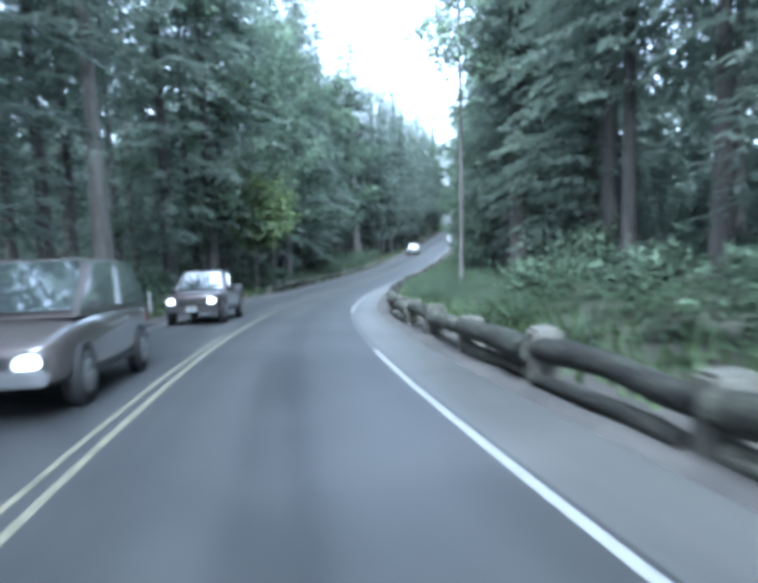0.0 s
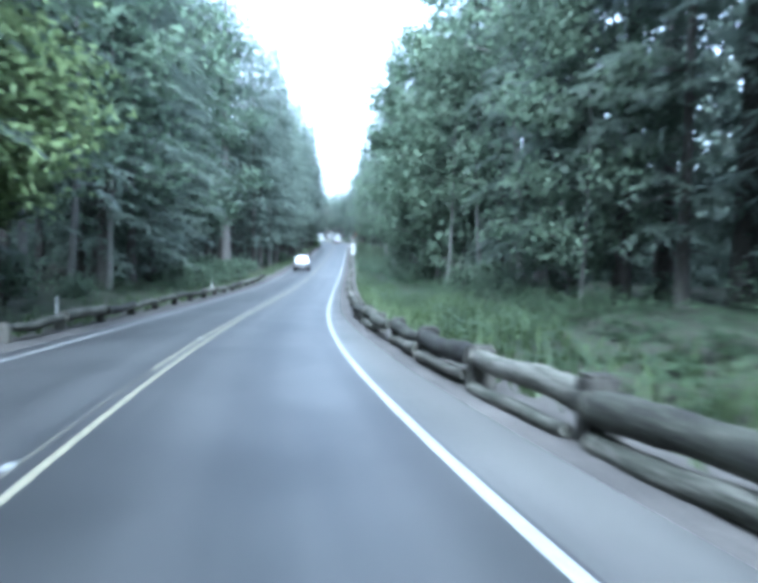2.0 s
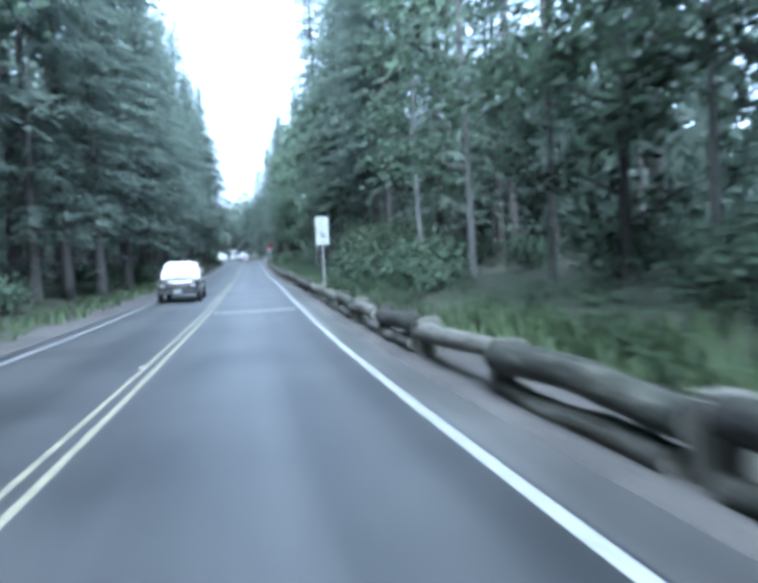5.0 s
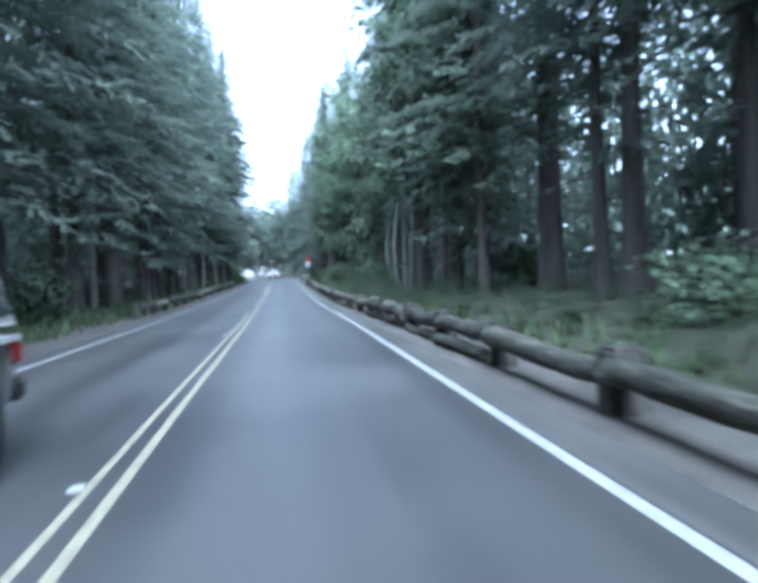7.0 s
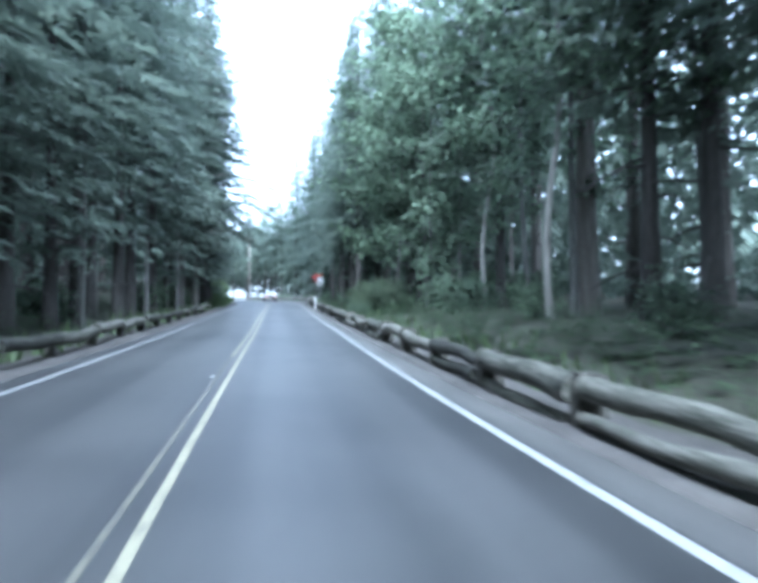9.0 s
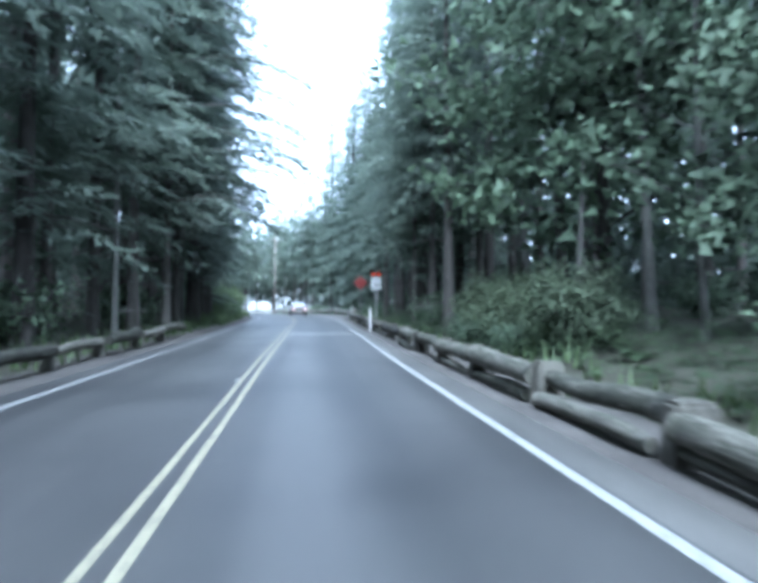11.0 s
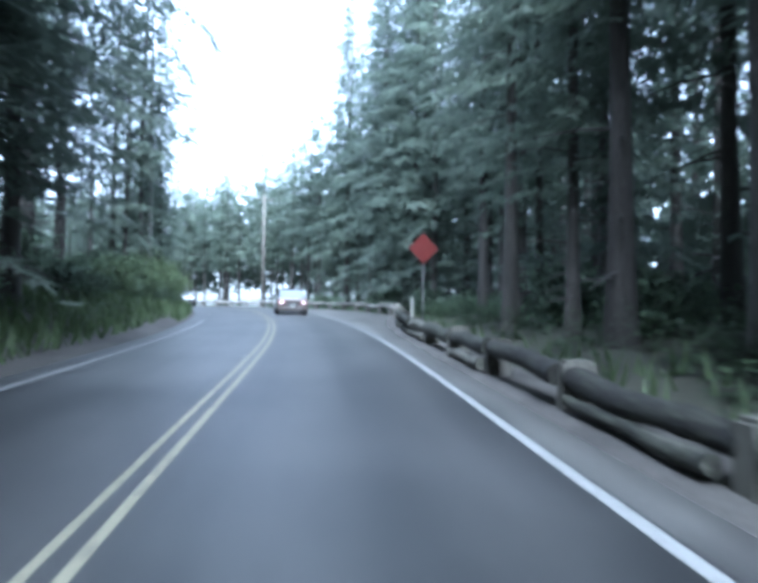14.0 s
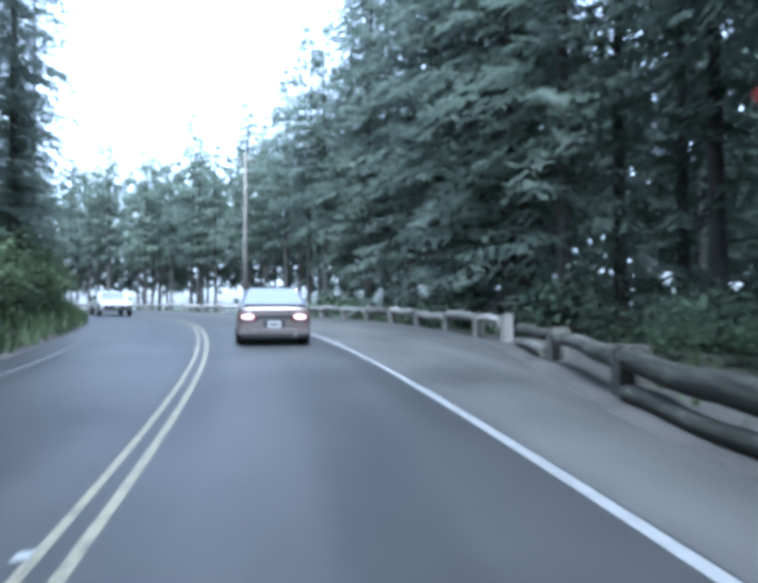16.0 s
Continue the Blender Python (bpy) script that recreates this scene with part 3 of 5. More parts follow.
# single trees that stand out
for key, s, n, size, turn in (
    ("fir_old", 6.5, -6.6, 0.7, 0.4), ("fir_old", 88.0, -9.6, 1.0, 1.1), ("fir_high_a", 18.5, 12.2, 1.1, 2.0),
    ("alder_tall", 17.5, 8.7, 1.0, 0.0), ("fir_high_b", 19.3, 11.9, 1.1, 3.0), ("alder_low", 30.0, 10.5, 0.62, 1.0), ("alder_low", 33.5, 10.7, 0.66, 2.0),
    ("alder_lean", 45.0, 13.0, 1.0, 3.07), ("alder_a", 60.5, 11.8, 0.9, 0.5), ("alder_a", 51.5, 10.2, 0.8, 2.5),
    ("fir_mid_b", 122.0, 9.4, 1.0, 1.0), ("fir_low_c", 125.5, 10.4, 0.95, 3.0), ("fir_high_b", 118.5, 10.6, 1.0, 4.0), ("fir_mid_b", 128.5, 11.6, 1.0, 5.0), ("alder_bent", 169.5, 10.6, 0.95, 0.3), ("alder_bent", 155.5, 11.0, 1.0, 1.3), ("alder_bent", 145.0, 9.8, 1.0, 1.9), ("fir_old", 147.5, 12.2, 0.72, 2.3), ("fir_high_b", 141.6, 11.4, 1.15, 0.4), ("fir_high_b", 140.4, 12.4, 1.2, 2.4), ("fir_slim", 132.6, 8.2, 1.0, 0.8), ("alder_a", 129.8, 7.9, 0.9, 3.3), ("alder_a", 126.6, 8.8, 0.9, 1.8), ("alder_a", 160.0, 10.8, 0.9, 4.0),
    ("fir_high_a", 130.6, 8.6, 1.0, 5.0), ("alder_a", 165.0, 8.2, 1.0, 3.0),
    ("fir_high_b", 181.5, 6.4, 0.55, 0.0), ("fir_high_b", 182.6, 7.1, 0.7, 1.3), ("fir_high_b", 186.4, 7.7, 0.9, 2.3),
    ("fir_slim", 223.0, -6.2, 0.95, 0.6), ("pine_thin", 222.0, -6.6, 0.9, 2.6), ("fir_high_b", 229.0, -5.8, 0.6, 3.6), ("fir_stem", 221.0, -8.0, 1.0, 3.0), ("pine_thin", 252.5, -5.4, 1.05, 4.4),
    ("fir_high_a", 131.5, -7.6, 0.9, 2.0), ("pine_reach", 180.5, -5.6, 1.0, -0.2), ("pine_reach", 184.0, -5.8, 0.95, -0.5), ("fir_low_c", 236.0, -6.4, 0.46, 1.0), ("fir_low_c", 242.5, -6.6, 0.44, 2.0), ("fir_low_c", 231.0, -6.0, 0.52, 5.0), ("fir_low_c", 226.5, -6.6, 0.5, 2.2), ("fir_low_c", 220.0, -7.2, 0.55, 4.2),
    ("fir_low_c", 249.0, -7.2, 0.46, 3.0), ("fir_low_a", 197.0, -6.3, 1.1, 3.5), ("fir_low_b", 191.0, -6.1, 1.0, 1.5), ("fir_low_a", 227.0, 11.2, 1.0, 0.7), ("fir_low_b", 231.0, 11.8, 0.97, 2.7), ("fir_high_a", 234.6, 12.0, 0.96, 4.7), ("fir_mid_a", 237.4, 12.4, 0.9, 1.2), ("fir_low_a", 229.0, 13.2, 1.02, 3.1), ("fir_low_c", 240.0, 12.2, 0.92, 1.7), ("fir_low_c", 245.0, 12.6, 0.84, 3.7), ("maple_warm", 29.0, -5.9, 1.0, 0.6), ("maple_warm", 31.5, -6.4, 0.9, 2.6), ("fir_high_a", 112.0, 10.4, 0.95, 2.0), ("fir_high_b", 106.5, 11.2, 1.0, 1.0), ("fir_low_c", 258.0, -8.0, 0.45, 4.0), ("pine_thin", 247.0, -9.6, 0.8, 5.0),
):
    plant(key, s, n, size, turn)


DEEP = []


def row(side, s0, s1, step, near, far, keys, size=(0.85, 1.15), keep=lambda s, n: True, swap=lambda s, key: key):
    s = s0 + rnd.uniform(0, step)
    while s < s1:
        n = side * rnd.uniform(near, far)
        if keep(s, n):
            key, scale, turn = swap(s, rnd.choice(keys)), rnd.uniform(*size), rnd.uniform(0, 6.28)
            if near >= 14:
                DEEP.append((key, Matrix.LocRotScale(ground_at(s, n) + Vector((0, 0, -0.15)), Euler((0, 0, turn)), Vector((scale, scale, scale)))))
            else:
                plant(key, s, n, scale, turn)
        s += step * rnd.uniform(0.7, 1.3)


LOW = ("fir_low_a", "fir_low_b", "fir_low_c")
# left of the road
row(-1, -38, 24, 4.4, 7.0, 8.8, LOW, keep=lambda s, n: not 1 < s < 16)
row(-1, 2, 17, 4.0, 9.6, 11.0, ("fir_high_a", "fir_high_b"))
row(-1, 24, 48, 4.4, 8.0, 9.8, ("maple", "alder_low", "fir_low_c", "alder_b", "maple"), (1.15, 1.4))
row(-1, 48, 72, 3.6, 10.4, 12.4, ("maple", "fir_low_c", "fir_low_a"), (1.15, 1.4))
row(-1, 47, 60, 5.0, 9.0, 9.8, ("fir_low_b", "fir_low_c"), (0.95, 1.15))
row(-1, 68, 96, 3.6, 11.0, 12.6, ("fir_low_b", "maple", "fir_low_a"), (1.15, 1.35))
row(-1, 94, 122, 4.0, 6.4, 7.6, ("fir_mid_a", "fir_mid_b", "fir_mid_a"), (0.95, 1.15))
row(-1, 94, 122, 4.4, 9.6, 11.0, ("fir_deep",), (1.1, 1.35))
row(-1, 121, 204, 3.5, 6.2, 7.4, ("fir_mid_a", "fir_high_b", "fir_mid_b", "fir_mid_a"), (0.92, 1.15))
row(-1, 121, 204, 12.0, 5.9, 6.9, ("fir_slim",), (0.6, 0.8))
row(-1, 121, 204, 5.0, 9.6, 10.8, ("fir_deep",), (1.1, 1.35))
row(-1, -40, 204, 6.6, 14.0, 17.0, ("fir_deep",), (1.0, 1.25))
row(-1, 200, 240, 4.4, 9.0, 14.0, ("pine_thin", "fir_high_b", "pine_thin"))
row(-1, 204, 330, 6.0, 15.0, 22.0, ("fir_short", "fir_deep", "fir_deep"), (0.7, 1.0))
row(-1, 246, 330, 6.0, 9.0, 13.0, ("fir_short", "fir_deep"), (0.6, 0.9))
# right of the road
row(1, -38, 6, 4.6, 11.0, 13.2, LOW, (0.72, 0.95), swap=lambda s, key: "fir_high_a" if s > -6 else key)
row(1, 6, 29, 4.2, 13.0, 13.9, LOW, (0.75, 0.95))
row(1, 29, 58, 4.2, 13.0, 13.9, LOW, (0.75, 0.95), swap=lambda s, key: "fir_high_a" if 36 < s < 50 else key)
row(1, 27, 50, 4.0, 11.4, 12.6, ("fir_low_c", "fir_high_b", "fir_mid_b"), (0.75, 1.0), keep=lambda s, n: not 38 < s < 46.5)
row(1, 50, 58, 3.2, 11.0, 12.4, ("alder_low", "alder_b"), (0.75, 1.0))
row(1, -38, -4, 9.0, 10.2, 11.2, ("fir_high_a", "fir_slim"), (0.8, 1.0))
row(1, 56, 76, 3.4, 9.8, 11.6, ("alder_low", "alder_b", "alder_low", "maple"), (0.85, 1.08))
row(1, 76, 94, 3.8, 8.6, 11.2, ("alder_low", "maple", "alder_b", "maple"), (0.75, 0.95))
row(1, 96, 132, 4.6, 9.6, 11.6, ("fir_high_b", "pine_thin", "fir_high_a", "fir_low_c"), (0.85, 1.05))
row(1, 134, 162, 5.4, 11.0, 13.5, ("alder_b", "alder_a", "fir_high_b"))
row(1, 160, 177, 3.0, 9.2, 10.8, ("maple", "alder_b", "alder_low", "maple"), (0.85, 1.05))
row(1, 177, 203, 3.4, 6.7, 7.8, ("fir_high_a", "fir_high_b", "fir_high_b"), (0.74, 0.88))
row(1, 178, 200, 3.6, 9.6, 11.2, ("fir_mid_a", "fir_high_b", "fir_high_a"), (0.85, 1.05))
row(1, 214, 226, 3.4, 12.0, 13.8, ("fir_mid_b", "fir_mid_a", "fir_high_a"), (0.8, 1.0))
row(1, 200, 218, 3.8, 9.4, 11.2, ("fir_mid_b", "fir_high_b", "fir_high_a"), (0.85, 1.08))
row(1, -40, 44, 6.4, 14.5, 18.5, ("fir_deep", "fir_deep", "fir_high_b"), (0.9, 1.1))
row(1, 44, 96, 6.0, 14.5, 19.0, ("fir_deep", "fir_stem"), (0.8, 1.0))
row(1, 126, 176, 3.6, 14.5, 18.5, ("fir_stem", "fir_stem", "fir_deep"), (0.9, 1.1))
row(1, 94, 126, 3.2, 14.5, 18.5, ("fir_stem", "fir_deep"), (0.85, 1.15))
row(1, 176, 218, 4.2, 14.0, 18.5, ("fir_deep", "fir_deep", "fir_high_b"), (0.9, 1.15))
# outside and beyond the bend
row(1, 216, 244, 3.2, 11.0, 13.6, ("fir_low_c", "fir_high_b", "pine_thin"), (0.85, 1.08))
row(1, 206, 250, 4.6, 15.5, 21.0, ("fir_deep", "fir_stem"), (0.85, 1.05))
row(1, 244, 338, 2.6, 11.0, 14.0, ("fir_short",), (1.0, 1.3))
row(1, 240, 338, 3.0, 16.0, 21.0, ("fir_stem",), (0.95, 1.15))
row(1, 240, 338, 5.0, 23.0, 28.0, ("fir_stem",), (1.0, 1.2))


def deep_woods():
    """The trees behind the front rows, as one stand of timber."""
    tris, bark = [], []
    for key in sorted({k for k, _ in DEEP}):
        ob, used = KINDS[key]
        for ch in ob.children:
            me = ch.data
            me.calc_loop_triangles()
            co = np.empty(3 * len(me.vertices), np.float32)
            me.vertices.foreach_get("co", co)
            ix = np.empty(3 * len(me.loop_triangles), np.int32)
            me.loop_triangles.foreach_get("vertices", ix)
            local = co.reshape(-1, 3)[ix]
            for k, m in DEEP:
                if k == key:
                    a = np.array(m)
                    tris.append((local @ a[:3, :3].T + a[:3, 3]).reshape(-1, 3, 3))
                    bark.append(np.full(len(tris[-1]), 1 if ch.name.startswith("trunk") else 0, np.int32))
        if not used:
            for ch in list(ob.children):
                bpy.data.objects.remove(ch)
            bpy.data.objects.remove(ob)
    woods = tri_mesh("deep_woods", np.concatenate(tris), NEEDLES)
    woods.data.materials.append(BARK_FIR)
    woods.data.polygons.foreach_set("material_index", np.concatenate(bark))
    tagged(woods, "stand of dark firs behind the roadside trees", "forest", kind="stuff")


deep_woods()


def far_woods():
    """The crowns deep in the forest, where single trees can no longer be told apart."""
    rng = np.random.default_rng(17)
    tris = []
    for side, s0, s1, n0, n1, low, top, count in ((-1, -40, 338, 18, 30, -1, 25, 30000), (1, -40, 30, 19, 32, -1, 18, 6500), (1, 30, 70, 19, 32, -1, 15, 4500), (1, 70, 96, 19, 32, -1, 11, 2500), (1, 96, 124, 19, 29, 4, 15, 4300), (1, 96, 124, 19, 27, -1, 5, 2500), (1, 124, 172, 20, 30, 5, 14, 3000), (1, 124, 172, 20, 27, -1, 5, 1800), (1, 172, 203, 19, 32, -1, 21, 4400), (1, 203, 236, 19, 32, 3, 20, 2000), (1, 203, 236, 16, 26, -1, 5, 2600), (1, 226, 338, 22, 34, 9.5, 22, 14000)):
        s, n = rng.uniform(s0, s1, count), side * rng.uniform(n0, n1, count)
        p = on_road(s, n)
        h = low + (top - low) * rng.random(count) ** (1.35 if side < 0 or s0 > 90 else 2.0)
        p[:, 2] += lift(s, n) + h
        d = rng.normal(0, 1, (count, 3)) * (1, 1, 0.7)
        d /= np.linalg.norm(d, axis=1)[:, None]
        e = np.cross(d, rng.normal(0, 1, (count, 3)))
        e /= np.linalg.norm(e, axis=1)[:, None]
        w = rng.uniform(0.5, 1.1, (count, 1)) * (0.7 if side > 0 and 90 < s0 < 130 else 1.0)
        tris += [np.stack([p - e * w * 0.5, p + e * w * 0.5, p + d * w * 1.2], 1), np.stack([p - d * w * 0.5 - e * 0.3, p + d * w * 0.4, p + e * w * 1.1 - (0, 0, 0.5)], 1)]
    # ragged cones of the firs further off
    for side, s1, count in ((-1, 338, 900), (1, 200, 520)):
        for _ in range(count):
            s, n, h = rng.uniform(-40, s1), side * rng.uniform(31 if side < 0 else 44, 115), rng.uniform(14, 22) * (1 if side < 0 else 0.6)
            p = np.array(on_road(s, n)) + (0, 0, float(lift(s, n)))
            for k in range(15):
                a, z = k * 2.4, h * (0.12 + 0.86 * k / 15)
                w = 3.4 * (1.05 - z / h) + 0.5
                o, sd = np.array([math.cos(a), math.sin(a), 0]), np.array([-math.sin(a), math.cos(a), 0])
                tris.append(np.array([[p + (0, 0, z + 1.9), p + o * w + sd * w * 0.8 + (0, 0, z - 0.8), p + o * w - sd * w * 0.8 + (0, 0, z - 0.6)]]))
    tagged(tri_mesh("far_woods", np.concatenate(tris), NEEDLES), "dark mass of fir boughs deep in the forest", "forest", kind="stuff")
    tris = []
    for a in np.linspace(0, 6.283, 260):
        # a ring of wooded country round the place
        for r, hh in ((430, 13), (520, 17)):
            r *= rng.uniform(0.95, 1.05)
            c = np.array([10 + r * math.cos(a), 130 + r * math.sin(a), -15.0])
            for _ in range(26):
                q = c + rng.normal(0, 1, 3) * (7, 7, 0) + (0, 0, rng.uniform(0, hh))
                o = rng.normal(0, 1, (2, 3)) * 4.2
                tris.append([(q, q + o[0], q + o[1] + (0, 0, 2))])
    tagged(tri_mesh("far_woods", np.concatenate(tris), NEEDLES), "distant dark green woods on the horizon", "forest", kind="stuff")


far_woods()


# ---------- undergrowth ----------
def frond_tris(rng, base, count, length):
    out = []
    for i in range(count):
        a = 6.283 * i / count + rng.uniform(-0.3, 0.3)
        ln = length * rng.uniform(0.7, 1.15)
        o = np.array([math.cos(a), math.sin(a), 0])
        sd = np.array([-o[1], o[0], 0])
        top = rng.uniform(0.45, 0.85)
        for k in range(5):
            u = (k + 0.5) / 5
            c = base + o * ln * u * 0.85 + np.array([0, 0, ln * top * math.sin(u * 2.3)])
            w = 0.2 * ln * (1.05 - u)
            d = o * 0.4 * w
            for sg in (-1, 1):
                out.append((c - o * 0.05 * ln, c + o * 0.06 * ln, c + sd * sg * w + d - np.array([0, 0, 0.25 * w])))
    return out


def ferns():
    rng = np.random.default_rng(21)
    tris = []
    for a, b, n0, n1, count in ((-40, 28, 5.5, 9.5, 480), (26, 44, 6.0, 11, 150), (44, 64, 6.2, 11, 170), (-40, 62, 10, 15, 160), (62, 192, 5.3, 9, 700), (192, 216, 5.6, 11, 180), (62, 192, 9, 15, 180), (-30, 200, -9.5, -5.0, 480), (24, 80, -11.5, -5.2, 220), (200, 250, -9, -4.5, 230), (218, 300, 9.6, 13, 160)):
        for _ in range(count):
            s, n = rng.uniform(a, b), rng.uniform(n0, n1)
            if n > 0 and n < W_R(s) + 1.5:
                n += 1.6
            tris += frond_tris(rng, np.array(ground_at(s, n)), 10, rng.uniform(0.6, 1.15))
    tagged(tri_mesh("ferns", tris, FERN), "green sword ferns covering the forest edge", "ferns", kind="stuff")


def grass():
    rng = np.random.default_rng(22)
    tris = []
    for a, b, n0, n1, count in ((26, 41, 5.2, 8.6, 4200), (41, 64, 5.2, 7.4, 2200), (8, 27, 5.2, 7.5, 700), (62, 80, 5.2, 7.0, 1500), (-40, 8, 5.2, 6.8, 1300), (80, 214, 5.2, 6.6, 1000), (-40, 190, -6.2, -4.4, 3600), (190, 212, -7.5, -4.2, 2400), (212, 250, -7.2, -3.8, 5200), (222, 300, 9.3, 11, 1200)):
        s, n = rng.uniform(a, b, count), rng.uniform(n0, n1, count)
        n = np.where(n > 0, np.maximum(n, W_R(s) + 1.0 + (n - n0)), n)
        p = on_road(s, n)
        p[:, 2] += lift(s, n) + rough_ground(p[:, 0], p[:, 1]) * np.clip((abs(n) - 4.6) / 2, 0, 1)
        ang = rng.uniform(0, 6.28, count)
        h = rng.uniform(0.2, 0.6, count)
        o = np.stack([np.cos(ang), np.sin(ang), np.zeros(count)], 1)
        tip = p + o * (h * 0.45)[:, None] + np.stack([np.zeros(count), np.zeros(count), h], 1)
        sd = np.stack([-o[:, 1], o[:, 0], np.zeros(count)], 1) * 0.045
        tris.append(np.stack([p - sd, p + sd, tip], 1))
    tagged(tri_mesh("grass", np.concatenate(tris), GRASS), "light green grass on the road verge", "grass", kind="stuff")


def bush(seed, width, height, mat, label, stems=16, tufts=8, leaves=13, leaf=0.145):
    """A shrub: a fan of stems with clumps of leaves."""
    rng = np.random.default_rng(seed)
    b = new("bush")
    bits, tris = [], []
    for i in range(stems):
        a, r = i * 2.4, width * rng.uniform(0.3, 1)
        tip = np.array([math.cos(a) * r, math.sin(a) * r, height * rng.uniform(0.5, 1.0) * (1.1 - 0.45 * r / width)])
        bits.append(tube([(0, 0, -0.1), tip * (0.4, 0.4, 0.6), tip], [0.025, 0.016, 0.006], 4))
        for _ in range(tufts):
            c = tip * rng.uniform(0.45, 1.05) + rng.normal(0, 0.22, 3)
            c[2] = max(c[2], 0.12)
            tris.append(clump(rng, c, 0.2, leaves, leaf))
    v, f = joined(bits)
    mesh_object("stem", v, f, BARK_FIR, b)
    tri_mesh("foliage", np.concatenate(tris), mat, b, 0.5)
    return tagged(b, label, "bush", "bushes along the road")


ferns()
grass()
kind("bush_a", bush(31, 1.1, 1.5, LEAVES, "light green leafy bush behind the log rail"))
kind("bush_b", bush(32, 1.4, 1.9, LEAVES_DARK, "dull green leafy bush at the forest edge"))
kind("bank_bush", bush(34, 1.45, 2.1, BANKLEAF, "dense olive green bush on the roadside bank", 30, 12, 16, 0.12))
kind("thicket", bush(33, 1.9, 2.7, THICKET, "tall dull green thicket behind the log rail", 44, 14, 22, 0.105))
for s, n, size in ((211.5, -6.4, 0.8), (214.4, -5.9, 0.85), (217.0, -5.5, 0.9), (219.4, -5.7, 1.05), (221.8, -5.3, 0.85), (224.2, -5.6, 1.0), (226.8, -5.3, 0.9), (229.4, -5.6, 1.0), (232.2, -5.3, 0.85), (235.4, -5.6, 0.9)):
    plant("bank_bush", s, n, size, rnd.uniform(0, 6), -0.05)
for s, n, size in ((98.5, 7.8, 1.2), (100.2, 8.4, 1.1), (168.8, 7.3, 0.85), (166.0, 7.2, 0.8), (163.0, 7.4, 0.8), (95.5, 8.6, 1.1)):
    plant("thicket", s, n, size, rnd.uniform(0, 6), -0.05)
for s, n, size in ((97.0, 6.8, 1.0), (100.2, 6.7, 1.1), (170.6, 6.7, 0.75), (167.4, 6.4, 0.75), (164.4, 6.5, 0.7), (62, 9.4, 1.0), (66, 9.6, 1.1), (72, 8.8, 1.1), (208, -6.6, 0.8), (213, -5.9, 0.7), (216, -5.4, 0.65), (218, -5.9, 0.8), (220.5, -5.2, 0.6), (223, -5.6, 0.7), (226, -5.2, 0.65), (228, -5.8, 0.7), (230, -5.1, 0.6), (233, -5.7, 0.7), (236.5, -5.4, 0.65)):
    plant("bush_a", s, n, size, rnd.uniform(0, 6), -0.05)
for s, n, size in ((-14, 7.6, 0.7), (-9, 8.4, 0.8), (-4, 7.8, 0.75), (1, 9.4, 0.7), (58, -6.6, 1.2), (64, -7.0, 1.4), (70, -6.4, 1.2), (76, -6.4, 1.2), (118, -6.4, 1.0), (36, 10.2, 0.8), (44, 10.0, 0.9)):
    plant("bush_b", s, n, size, rnd.uniform(0, 6), -0.05)


for s0, s1, n0, n1, count in ((60, 215, 8.5, 14.0, 26), (86, 100, 6.8, 8.6, 8), (-30, 50, 11.0, 15.0, 10), (178, 204, 7.4, 9.0, 4), (-20, 200, -10.0, -6.8, 30), (228, 252, 9.8, 12.5, 10), (214, 230, 9.8, 13.0, 16), (244, 335, 11.0, 20.0, 8), (205, 250, -11.0, -6.5, 14)):
    for _ in range(count):
        plant(rnd.choice(("bush_b", "bush_b", "bush_a")), rnd.uniform(s0, s1), rnd.uniform(n0, n1), rnd.uniform(0.7, 1.2), rnd.uniform(0, 6), -0.05)


# ---------- log guard rails ----------
def log_mesh(seed, length, r):
    rng = np.random.default_rng(seed)
    bow = rng.uniform(-0.06, 0.06)
    path = [(bow * math.sin(u * 3.1) + 0.015 * math.sin(u * 9 + seed), 0.02 * math.cos(u * 7 + seed), (u - 0.5) * length) for u in np.linspace(0, 1, 14)]
    rad = [r * (1.1 - 0.24 * i / 13 + 0.05 * rng.uniform(-1, 1)) * (0.9 if i in (0, 13) else 1) for i in range(14)]
    v, f = tube(path, rad, 12, 0.06, rng)
    f.append(tuple(range(12)))
    f.append(tuple(range(len(v) - 1, len(v) - 13, -1)))
    me = bpy.data.meshes.new("log")
    me.from_pydata([tuple(q) for q in v], [], f)
    me.polygons.foreach_set("use_smooth", [True] * (len(f) - 2) + [False] * 2)
    return me


def post_mesh(w, h):
    """A squared post with chamfered edges and a bevelled cap."""
    bm = bmesh.new()
    bmesh.ops.create_cube(bm, size=1.0, matrix=Matrix.Translation((0, 0, h / 2 - 0.15)) @ Matrix.Diagonal((w, w, h + 0.3, 1)))
    bmesh.ops.bevel(bm, geom=bm.edges[:], offset=0.045, segments=2, affect="EDGES")
    me = bpy.data.meshes.new("post")
    bm.to_mesh(me)
    bm.free()
    return me


def rail_base(s, n):
    p = on_road(s, n)
    return Vector((p[0], p[1], p[2] + float(lift(s, n))))


